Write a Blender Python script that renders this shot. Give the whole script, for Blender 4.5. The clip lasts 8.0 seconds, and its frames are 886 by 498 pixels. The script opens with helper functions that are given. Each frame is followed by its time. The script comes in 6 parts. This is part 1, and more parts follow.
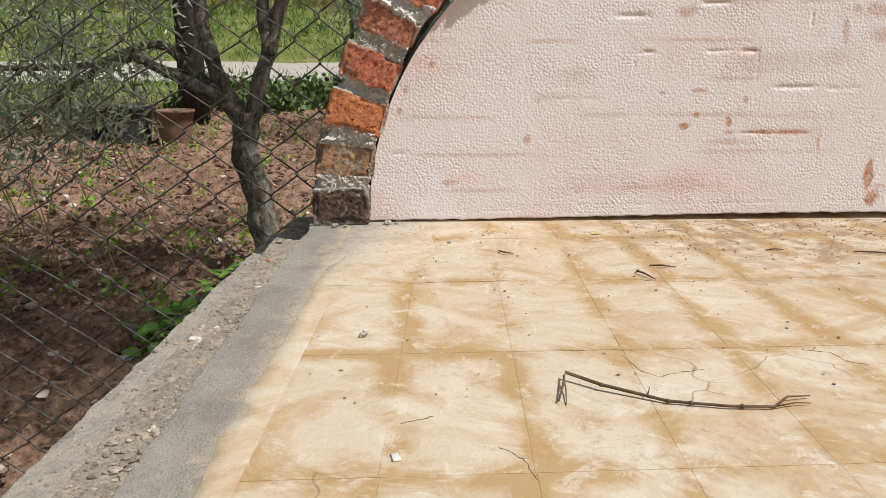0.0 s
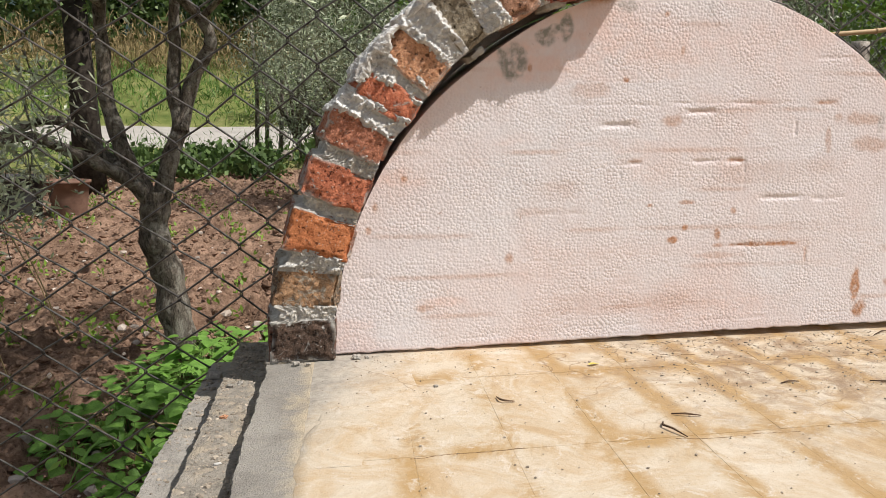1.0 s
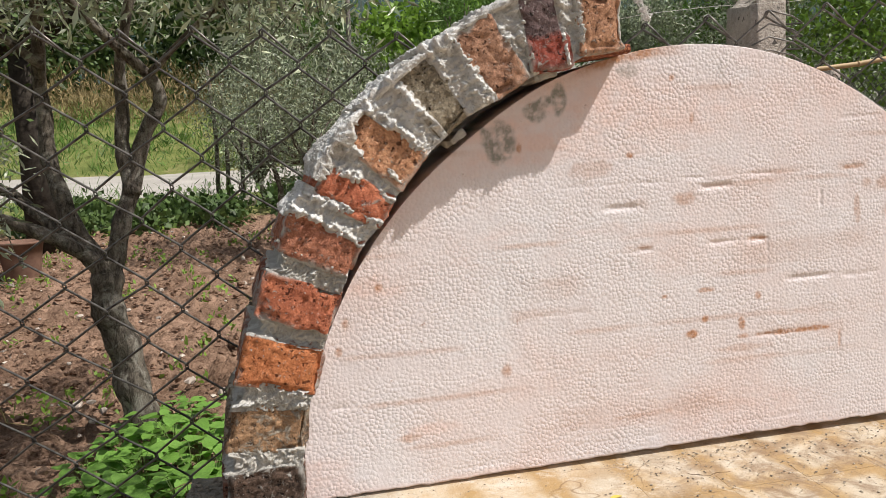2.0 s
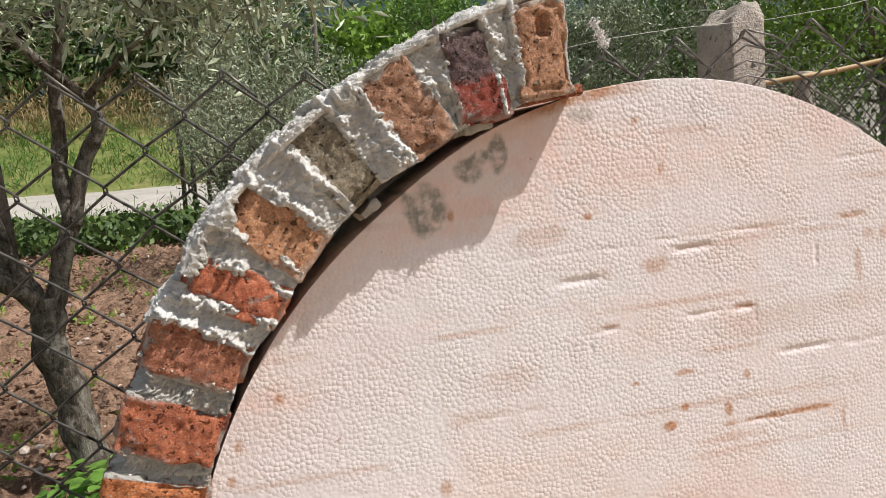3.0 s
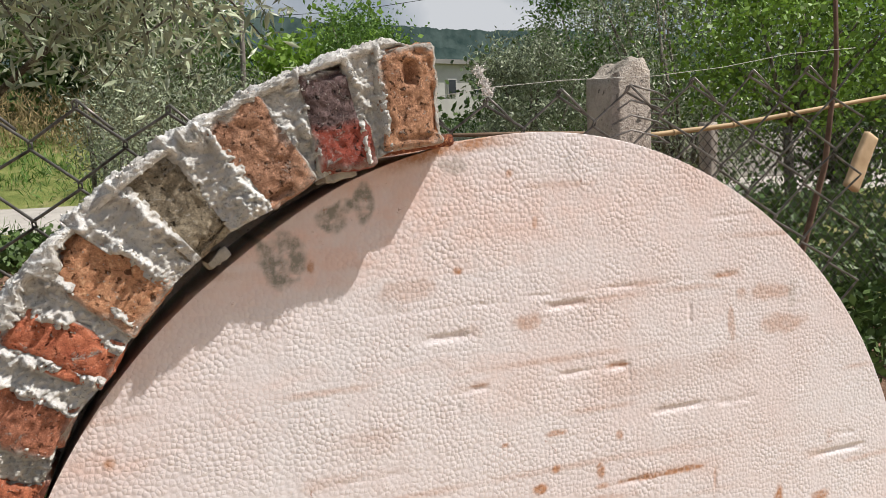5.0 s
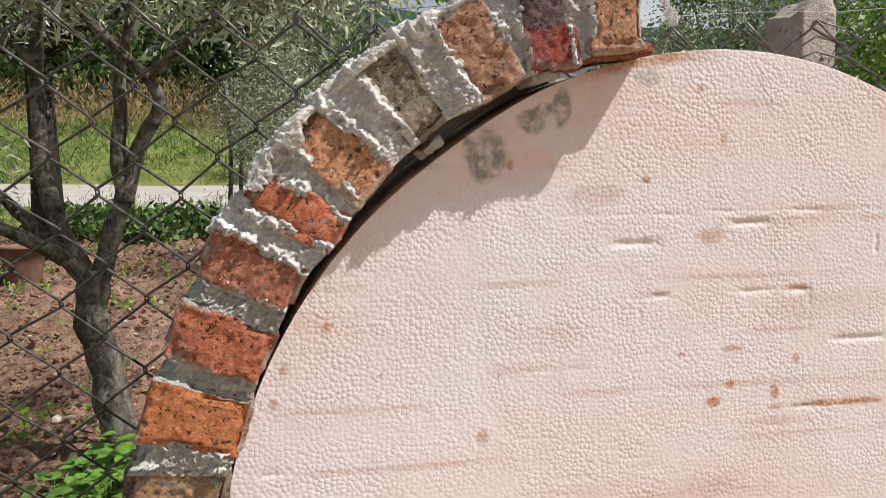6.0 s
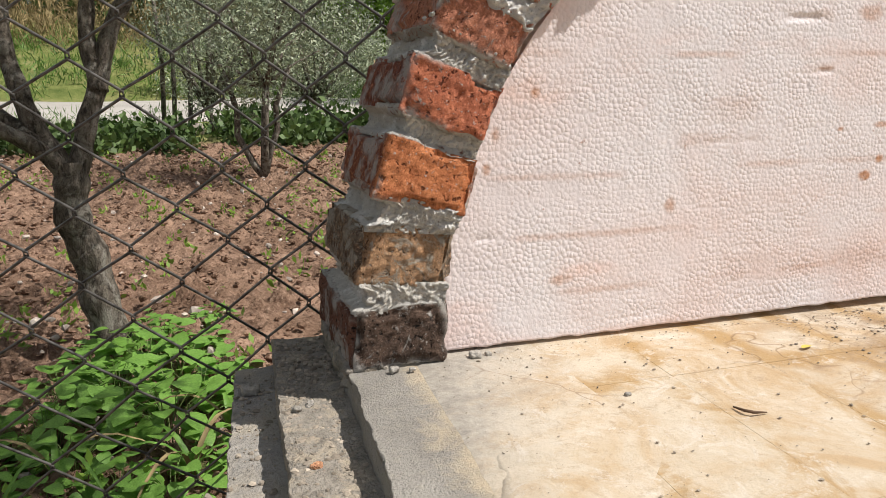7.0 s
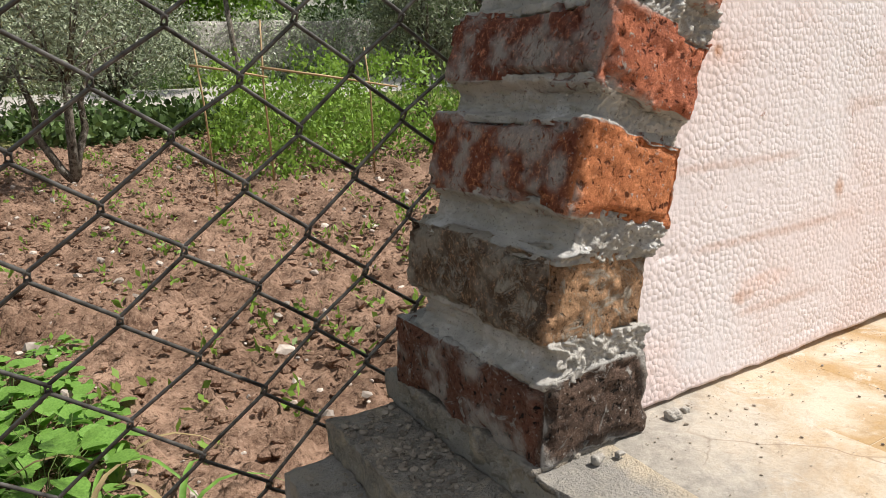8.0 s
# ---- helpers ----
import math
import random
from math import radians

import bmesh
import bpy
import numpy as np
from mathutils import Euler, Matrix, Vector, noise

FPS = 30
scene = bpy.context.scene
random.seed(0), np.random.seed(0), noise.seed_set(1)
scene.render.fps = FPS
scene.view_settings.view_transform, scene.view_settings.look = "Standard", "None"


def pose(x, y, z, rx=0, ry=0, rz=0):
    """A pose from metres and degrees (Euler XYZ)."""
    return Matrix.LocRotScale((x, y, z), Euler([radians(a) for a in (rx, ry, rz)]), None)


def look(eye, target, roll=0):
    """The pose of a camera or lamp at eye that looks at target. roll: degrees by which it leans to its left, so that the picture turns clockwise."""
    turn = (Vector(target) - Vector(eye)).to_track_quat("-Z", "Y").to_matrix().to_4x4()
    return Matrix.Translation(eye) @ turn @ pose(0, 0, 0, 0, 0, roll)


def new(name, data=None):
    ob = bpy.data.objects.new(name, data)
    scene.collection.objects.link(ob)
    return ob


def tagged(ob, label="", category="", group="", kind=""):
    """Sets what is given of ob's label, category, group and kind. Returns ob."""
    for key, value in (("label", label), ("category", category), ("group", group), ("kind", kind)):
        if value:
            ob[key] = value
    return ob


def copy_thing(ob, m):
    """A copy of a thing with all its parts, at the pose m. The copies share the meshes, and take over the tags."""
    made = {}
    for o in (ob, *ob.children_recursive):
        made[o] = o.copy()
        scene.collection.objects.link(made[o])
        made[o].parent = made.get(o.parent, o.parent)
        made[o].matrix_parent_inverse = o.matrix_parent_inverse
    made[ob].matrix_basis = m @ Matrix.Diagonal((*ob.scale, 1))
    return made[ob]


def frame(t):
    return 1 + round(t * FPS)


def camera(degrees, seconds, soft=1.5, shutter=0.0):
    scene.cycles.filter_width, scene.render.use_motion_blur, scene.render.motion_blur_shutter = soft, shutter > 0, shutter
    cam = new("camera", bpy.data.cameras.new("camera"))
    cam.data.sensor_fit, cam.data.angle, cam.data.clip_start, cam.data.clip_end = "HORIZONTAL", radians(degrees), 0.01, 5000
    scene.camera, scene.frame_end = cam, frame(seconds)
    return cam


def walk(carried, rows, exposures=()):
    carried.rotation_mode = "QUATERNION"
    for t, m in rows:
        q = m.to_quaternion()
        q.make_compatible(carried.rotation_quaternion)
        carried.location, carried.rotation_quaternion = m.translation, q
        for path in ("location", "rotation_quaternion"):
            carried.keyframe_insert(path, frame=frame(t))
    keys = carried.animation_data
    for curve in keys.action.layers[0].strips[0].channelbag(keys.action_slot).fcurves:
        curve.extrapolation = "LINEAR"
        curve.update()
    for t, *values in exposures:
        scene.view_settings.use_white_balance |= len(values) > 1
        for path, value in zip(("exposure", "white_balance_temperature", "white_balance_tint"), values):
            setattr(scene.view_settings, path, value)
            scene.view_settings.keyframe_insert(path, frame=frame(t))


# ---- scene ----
cam = camera(60.6, 8.0, soft=0.5)

PATH = [
    (0, (0.043, -1.382, 0.299), (0.167, 0.553, -0.193), 0.3),
    (0.5, (0.014, -1.26, 0.336), (0.23, 0.683, -0.086), 0.9),
    (1, (-0.058, -1.193, 0.381), (0.316, 0.742, 0.042), 0.4),
    (1.5, (-0.084, -1.111, 0.424), (0.416, 0.8, 0.112), -1.6),
    (1.7, (-0.069, -1.06, 0.44), (0.396, 0.867, 0.173), -2.1),
    (2.8, (0.061, -0.827, 0.528), (0.548, 1.095, 0.267), -3.5),
    (3, (0.086, -0.798, 0.537), (0.602, 1.117, 0.278), -4.2),
    (3.5, (0.128, -0.77, 0.55), (0.7, 1.141, 0.397), -3.8),
    (4, (0.143, -0.755, 0.557), (0.814, 1.119, 0.362), -2.6),
    (4.2, (0.151, -0.755, 0.559), (0.85, 1.109, 0.365), -2.2),
    (5.3, (0.166, -0.786, 0.551), (0.87, 1.076, 0.364), -1.7),
    (5.5, (0.153, -0.791, 0.545), (0.815, 1.088, 0.367), -1.6),
    (6, (0.059, -0.808, 0.451), (0.486, 1.136, 0.256), 0.4),
    (6.5, (-0.076, -0.797, 0.374), (0.303, 1.137, 0.035), 1.1),
    (7, (-0.245, -0.765, 0.286), (0.352, 1.101, -0.119), -0.4),
    (7.5, (-0.33, -0.648, 0.267), (0.425, 1.139, -0.22), -1.8),
    (8, (-0.413, -0.406, 0.283), (0.601, 1.255, -0.18), -3.1),
]
walk(cam, [(t, look(e, g, r)) for t, e, g, r in PATH],
     [(0, -0.16), (0.5, -0.12), (1.0, -0.06), (1.5, -0.05), (3.0, 0.0), (7.5, 0.0), (8.0, 0.15)])

# ---- world, sun, exposure ----
SUN_TRAVEL = Vector((-0.100, 0.047, -0.160)).normalized()
world = bpy.data.worlds.new("world")
scene.world = world
world.use_nodes = True
wn = world.node_tree.nodes
wl = world.node_tree.links
sky = wn.new("ShaderNodeTexSky")
sky.sky_type = 'NISHITA'
sky.sun_disc = False
sky.sun_elevation = math.asin(-SUN_TRAVEL.z)
sky.sun_rotation = math.atan2(-SUN_TRAVEL.x, -SUN_TRAVEL.y)
sky.air_density, sky.dust_density, sky.ozone_density = 1.0, 1.6, 1.0
cloud_coord = wn.new("ShaderNodeTexCoord")
cloud_noise = wn.new("ShaderNodeTexNoise")
cloud_noise.inputs["Scale"].default_value = 3.2
cloud_noise.inputs["Detail"].default_value = 6
cloud_ramp = wn.new("ShaderNodeValToRGB")
cloud_ramp.color_ramp.elements[0].position = 0.40
cloud_ramp.color_ramp.elements[1].position = 0.62
cloud_mix = wn.new("ShaderNodeMix")
cloud_mix.data_type = 'RGBA'
cloud_mix.inputs[7].default_value = (9.8, 10.1, 10.6, 1)
wl.new(cloud_coord.outputs["Generated"], cloud_noise.inputs["Vector"])
wl.new(cloud_noise.outputs["Fac"], cloud_ramp.inputs["Fac"])
wl.new(cloud_ramp.outputs["Color"], cloud_mix.inputs[0])
wl.new(sky.outputs["Color"], cloud_mix.inputs[6])
wl.new(cloud_mix.outputs[2], wn["Background"].inputs["Color"])
wn["Background"].inputs["Strength"].default_value = 0.063

sun_data = bpy.data.lights.new("sun", 'SUN')
sun_data.energy, sun_data.angle, sun_data.color = 5.2, radians(0.6), (1.0, 0.955, 0.90)
sun = new("sun", sun_data)
sun.matrix_world = look((6, -1.5, 10), Vector((6, -1.5, 10)) + SUN_TRAVEL)


# ---- numeric helpers ----
def hashed(i, j, k, seed):
    h = (i * 374761393 + j * 668265263 + k * 2147483647 + seed * 974634777) & 0xFFFFFFFF
    h = ((h ^ (h >> 13)) * 1274126177) & 0xFFFFFFFF
    h = ((h ^ (h >> 16)) * 2246822519) & 0xFFFFFFFF
    return ((h ^ (h >> 15)) & 0xFFFFFF) / float(0xFFFFFF)


def vnoise(p, seed=0):
    """Smooth value noise, 0 to 1, at the rows of p."""
    f = np.floor(p)
    u = p - f
    u = u * u * (3 - 2 * u)
    i, j, k = (f[:, a].astype(np.int64) for a in range(3))
    out = np.zeros(len(p))
    for a in (0, 1):
        for b in (0, 1):
            for c in (0, 1):
                w = (u[:, 0] if a else 1 - u[:, 0]) * (u[:, 1] if b else 1 - u[:, 1]) * (u[:, 2] if c else 1 - u[:, 2])
                out += w * hashed(i + a, j + b, k + c, seed)
    return out


def fbm(p, scale, octaves=4, seed=0, gain=0.5):
    """Layered noise, about -1 to 1."""
    p = np.asarray(p, float)
    out, amp, tot = np.zeros(len(p)), 1.0, 0.0
    for o in range(octaves):
        out += amp * (vnoise(p * scale * 2 ** o, seed + 17 * o) * 2 - 1)
        tot += amp
        amp *= gain
    return out / tot


def smooth(a, b, x):
    t = np.clip((x - a) / (b - a), 0, 1)
    return t * t * (3 - 2 * t)


def mesh_from(name, verts, faces, material, smooth_shade=True):
    me = bpy.data.meshes.new(name)
    me.from_pydata([tuple(v) for v in verts], [], [tuple(int(i) for i in f) for f in faces])
    for mt in (material if isinstance(material, (list, tuple)) else [material]):
        me.materials.append(mt)
    if smooth_shade:
        me.polygons.foreach_set("use_smooth", [True] * len(me.polygons))
    me.update()
    return me


def child(ob, parent):
    """Hang ob, whose mesh is in world metres, under a parent that stands anywhere."""
    ob.parent = parent
    m = parent.matrix_basis.copy()
    up = parent
    while up.parent is not None:
        m = up.parent.matrix_basis @ up.matrix_parent_inverse @ m
        up = up.parent
    ob.matrix_parent_inverse = m.inverted()
    return ob


def part(name, data, parent, label="", kind=""):
    ob = child(new(name, data), parent)
    return tagged(ob, label=label, kind=kind)


def thing(name, at, label, category, group="", kind=""):
    ob = new(name)
    ob.empty_display_size = 0.1
    ob.location = at
    return tagged(ob, label=label, category=category, group=group, kind=kind)


class Bag:
    """Collects vertices and faces of one mesh."""

    def __init__(self):
        self.v, self.f, self.n = [], [], 0

    def add(self, verts, faces):
        verts = np.asarray(verts, float)
        self.v.append(verts)
        self.f.extend([[i + self.n for i in f] for f in faces])
        self.n += len(verts)

    def tube(self, pts, radii, sides=6, closed_ends=True):
        pts = [Vector(p) for p in pts]
        if not hasattr(radii, "__len__"):
            radii = [radii] * len(pts)
        rings, up = [], Vector((0.13, 0.31, 0.94))
        for i, p in enumerate(pts):
            d = (pts[min(i + 1, len(pts) - 1)] - pts[max(i - 1, 0)]).normalized()
            a = d.cross(up)
            if a.length < 1e-4:
                a = d.cross(Vector((1, 0, 0)))
            a.normalize()
            b = d.cross(a)
            for s in range(sides):
                w = 2 * math.pi * s / sides
                rings.append(p + radii[i] * (math.cos(w) * a + math.sin(w) * b))
        faces = []
        for i in range(len(pts) - 1):
            for s in range(sides):
                t = (s + 1) % sides
                faces.append([i * sides + s, i * sides + t, (i + 1) * sides + t, (i + 1) * sides + s])
        if closed_ends:
            faces.append(list(range(sides))[::-1])
            faces.append([(len(pts) - 1) * sides + s for s in range(sides)])
        self.add([tuple(r) for r in rings], faces)

    def mesh(self, name, material, smooth_shade=True):
        return mesh_from(name, np.concatenate(self.v), self.f, material, smooth_shade)


def lattice_box(n, place):
    """The skin of a box of n[0] x n[1] x n[2] cells; place maps rows of -1..1 coordinates to metres. Returns verts, faces."""
    index, pts = {}, []

    def vid(i, j, k):
        key = (i, j, k)
        if key not in index:
            index[key] = len(pts)
            pts.append((2 * i / n[0] - 1, 2 * j / n[1] - 1, 2 * k / n[2] - 1))
        return index[key]
    faces = []
    for i in range(n[0]):
        for j in range(n[1]):
            faces.append([vid(i, j, 0), vid(i, j + 1, 0), vid(i + 1, j + 1, 0), vid(i + 1, j, 0)])
            faces.append([vid(i, j, n[2]), vid(i + 1, j, n[2]), vid(i + 1, j + 1, n[2]), vid(i, j + 1, n[2])])
    for i in range(n[0]):
        for k in range(n[2]):
            faces.append([vid(i, 0, k), vid(i + 1, 0, k), vid(i + 1, 0, k + 1), vid(i, 0, k + 1)])
            faces.append([vid(i, n[1], k), vid(i, n[1], k + 1), vid(i + 1, n[1], k + 1), vid(i + 1, n[1], k)])
    for j in range(n[1]):
        for k in range(n[2]):
            faces.append([vid(0, j, k), vid(0, j, k + 1), vid(0, j + 1, k + 1), vid(0, j + 1, k)])
            faces.append([vid(n[0], j, k), vid(n[0], j + 1, k), vid(n[0], j + 1, k + 1), vid(n[0], j, k + 1)])
    return place(np.array(pts)), faces


def worn_box(half, r, step, rough, scale, seed, pits=0.0, outer=0.0, slot=None):
    """A rounded, worn block about the origin: half sizes, edge radius, cell size, depth and scale of the wear.
    Returns verts, faces and how far mortar is smeared over each vertex."""
    half = np.array(half, float)
    n = [max(2, int(round(2 * h / step))) for h in half]
    keep = {}

    def place(u):
        p = u * half
        q = np.clip(p, -(half - r), half - r)
        d = p - q
        l = np.linalg.norm(d, axis=1, keepdims=True)
        nrm = d / np.maximum(l, 1e-9)
        p = q + nrm * r
        s = p + seed * 3.17
        wear = fbm(s, scale, 4, seed)
        p = p + half.min() * 0.12 * np.stack([fbm(s + 5.1, 9, 2, seed + 41), fbm(s + 9.7, 9, 2, seed + 42), fbm(s + 13.3, 9, 2, seed + 43)], 1)
        p = p + nrm * (rough * (0.35 * wear + 0.75 * fbm(s, scale * 5.5, 3, seed + 5, 0.7)))[:, None]
        edge = (np.abs(p) > half - 0.012).sum(1) >= 2
        chip = np.clip(fbm(s, scale * 0.9, 3, seed + 31) + 0.1, 0, 1)
        p = p - nrm * (edge * chip * rough * 5.0)[:, None]
        if pits:
            h = np.clip(fbm(s, 120, 2, seed + 9) - 0.34, 0, 1)
            p = p - nrm * (h * pits)[:, None]
        if slot:
            inside = smooth(slot[0] - 0.004, slot[0] + 0.003, p[:, 0]) * smooth(slot[1] + 0.006, slot[1] - 0.002, p[:, 0]) * smooth(slot[3] + 0.004, slot[3] - 0.002, np.abs(p[:, 2] - slot[2] + 0.1 * (p[:, 0] - slot[0])))
            p[:, 1] += inside * slot[4] * (u[:, 1] < -0.985)
        mottle = fbm(s, 42, 5, seed + 13, 0.6)
        to_edge = np.minimum(half[0] - np.abs(p[:, 0]), half[2] - np.abs(p[:, 2]))
        front = u[:, 1] < -0.985
        smear = np.where(front, smooth(0.012, 0.001, to_edge + 0.014 * mottle + 0.003), 0.75 * smooth(-0.10, 0.42, mottle + 0.04))
        smear = np.where(front, smear * smooth(-0.30, 0.15, fbm(s, 17, 3, seed + 15)), smear)
        if outer:
            rim = smooth(outer, 0.003, half[0] + p[:, 0] + 0.03 * mottle)
            smear = np.where(front, np.maximum(smear, rim), smear)
        keep["inner"] = (u[:, 0] + 1) / 2 + 0.05 * mottle
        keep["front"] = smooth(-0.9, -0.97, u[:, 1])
        keep["smear"] = np.where((np.abs(u[:, 2]) > 0.985), 1.0, smear)
        return p
    v, f = lattice_box(n, place)
    return v, f, (keep["smear"], keep["front"], keep["inner"])


def set_attribute(me, name, values):
    a = me.attributes.new(name, 'FLOAT', 'POINT')
    a.data.foreach_set("value", np.clip(values, 0, 1).astype(np.float32))
    return me


# ---- materials ----
def material(name, rough=0.8, spec=0.3, metal=0.0):
    m = bpy.data.materials.new(name)
    m.use_nodes = True
    b = m.node_tree.nodes["Principled BSDF"]
    b.inputs["Roughness"].default_value = rough
    b.inputs["Specular IOR Level"].default_value = spec
    b.inputs["Metallic"].default_value = metal
    return m, m.node_tree.nodes, m.node_tree.links, b


def coords(nodes, which="Object"):
    return nodes.new("ShaderNodeTexCoord").outputs[which]


def noise_node(nodes, links, vec, scale, detail=4, rough=0.55, distort=0.0):
    n = nodes.new("ShaderNodeTexNoise")
    n.inputs["Scale"].default_value = scale
    n.inputs["Detail"].default_value = detail
    n.inputs["Roughness"].default_value = rough
    n.inputs["Distortion"].default_value = distort
    links.new(vec, n.inputs["Vector"])
    return n.outputs["Fac"]


def ramp(nodes, links, fac, stops):
    r = nodes.new("ShaderNodeValToRGB")
    el = r.color_ramp.elements
    while len(el) < len(stops):
        el.new(0.5)
    for e, (p, c) in zip(el, stops):
        e.position = p
        e.color = (*c, 1) if hasattr(c, "__len__") else (c, c, c, 1)
    links.new(fac, r.inputs["Fac"])
    return r.outputs["Color"]


def blend(nodes, links, fac, a, b, mode='MIX'):
    m = nodes.new("ShaderNodeMix")
    m.data_type, m.blend_type = 'RGBA', mode
    for k, s in ((0, fac), (6, a), (7, b)):
        if hasattr(s, "links") or hasattr(s, "is_linked"):
            links.new(s, m.inputs[k])
        elif hasattr(s, "__len__"):
            m.inputs[k].default_value = (*s, 1)
        else:
            m.inputs[k].default_value = s
    return m.outputs[2]


def bump(nodes, links, bsdf, height, strength, dist):
    b = nodes.new("ShaderNodeBump")
    b.inputs["Strength"].default_value = strength
    b.inputs["Distance"].default_value = dist
    links.new(height, b.inputs["Height"])
    links.new(b.outputs["Normal"], bsdf.inputs["Normal"])


def attribute(nodes, name):
    a = nodes.new("ShaderNodeAttribute")
    a.attribute_name = name
    return a.outputs["Fac"]


def grainy(name, dark, light, scale, rough=0.9, grain=120.0, relief=0.003, stain=None, stain_scale=6.0, stain_at=(0.55, 0.7)):
    """Mineral surface: two colours over broad noise, fine grain, an optional stain, fine relief."""
    m, nodes, links, b = material(name, rough, 0.25)
    co = coords(nodes)
    broad = noise_node(nodes, links, co, scale, 5, 0.6)
    fine = noise_node(nodes, links, co, grain, 3, 0.7)
    col = ramp(nodes, links, broad, [(0.3, dark), (0.7, light)])
    col = blend(nodes, links, ramp(nodes, links, fine, [(0.35, 0.0), (0.7, 0.5)]), col, tuple(min(1, c * 1.25) for c in light))
    if stain:
        f = noise_node(nodes, links, co, stain_scale, 6, 0.65, 0.6)
        col = blend(nodes, links, ramp(nodes, links, f, [(stain_at[0], 0.0), (stain_at[1], 1.0)]), col, stain)
    links.new(col, b.inputs["Base Color"])
    add = nodes.new("ShaderNodeMath")
    add.operation = 'ADD'
    links.new(fine, add.inputs[0])
    links.new(broad, add.inputs[1])
    bump(nodes, links, b, add.outputs[0], 0.8, relief)
    return m


def brick_material(name, dark, light, dust, dust_at, side=None, inner=None):
    """Old fired clay: gritty, pitted, flecked and crusted with lime. side: two colours away from the front face, with
    shade partly put into them; inner: the clay's two colours at the end towards the oven.
    """
    m, nodes, links, b = material(name, 0.92, 0.2)
    co = coords(nodes)
    broad = noise_node(nodes, links, co, 26, 7, 0.70, 0.4)
    mid = noise_node(nodes, links, co, 120, 6, 0.72, 0.3)
    grit = noise_node(nodes, links, co, 210, 6, 0.85)
    hole = noise_node(nodes, links, co, 165, 3, 0.55, 0.4)
    col = ramp(nodes, links, broad, [(0.28, dark), (0.72, light)])
    if inner:
        other = ramp(nodes, links, broad, [(0.28, inner[0]), (0.72, inner[1])])
        col = blend(nodes, links, ramp(nodes, links, attribute(nodes, "inner"), [(0.50, 0.0), (0.58, 1.0)]), col, other)
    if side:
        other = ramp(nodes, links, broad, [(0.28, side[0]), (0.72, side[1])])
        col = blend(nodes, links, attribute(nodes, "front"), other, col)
    col = blend(nodes, links, ramp(nodes, links, mid, [(0.60, 0.0), (0.74, 0.5)]), col, tuple(c * 0.5 for c in dark))
    col = blend(nodes, links, ramp(nodes, links, mid, [(0.28, 0.6), (0.42, 0.0)]), col, tuple(min(1, c * 1.35 + 0.03) for c in light))
    col = blend(nodes, links, ramp(nodes, links, grit, [(0.37, 0.85), (0.46, 0.0)]), col, tuple(c * 0.40 for c in dark))
    col = blend(nodes, links, ramp(nodes, links, grit, [(0.53, 0.0), (0.62, 0.7)]), col, tuple(min(1, c * 1.45 + 0.04) for c in light))
    pit = ramp(nodes, links, hole, [(0.33, 1.0), (0.40, 0.0)])
    col = blend(nodes, links, pit, col, tuple(c * 0.35 for c in dark))
    d = noise_node(nodes, links, co, 34, 9, 0.78, 1.0)
    lime = ramp(nodes, links, d, [(dust_at, 0.0), (dust_at + 0.07, 0.9)])
    fleck = ramp(nodes, links, noise_node(nodes, links, co, 260, 4, 0.7), [(0.63, 0.0), (0.67, 0.85)])
    lime = blend(nodes, links, 1.0, lime, fleck, 'LIGHTEN')
    edge_lime = nodes.new("ShaderNodeMath")
    edge_lime.operation, edge_lime.use_clamp = 'MULTIPLY', True
    links.new(attribute(nodes, "smear"), edge_lime.inputs[0])
    crust = noise_node(nodes, links, co, 110, 7, 0.78, 0.8)
    links.new(ramp(nodes, links, crust, [(0.37, 0.0), (0.46, 1.0)]), edge_lime.inputs[1])
    lime = blend(nodes, links, 1.0, lime, edge_lime.outputs[0], 'LIGHTEN')
    col = blend(nodes, links, lime, col, blend(nodes, links, grit, tuple(c * 0.65 for c in dust), tuple(min(1, c * 1.3) for c in dust)))
    links.new(col, b.inputs["Base Color"])
    tiny = noise_node(nodes, links, co, 760, 3, 0.75)
    start = nodes.new("ShaderNodeMath")
    start.operation = 'MULTIPLY'
    links.new(mid, start.inputs[0])
    start.inputs[1].default_value = 0.45
    h = start.outputs[0]
    for node, amount in ((grit, 0.75), (tiny, 0.30), (lime, 0.30), (pit, -0.70)):
        add = nodes.new("ShaderNodeMath")
        add.operation = 'MULTIPLY_ADD'
        links.new(node, add.inputs[0])
        add.inputs[1].default_value = amount
        links.new(h, add.inputs[2])
        h = add.outputs[0]
    bump(nodes, links, b, h, 1.0, 0.0050)
    return m


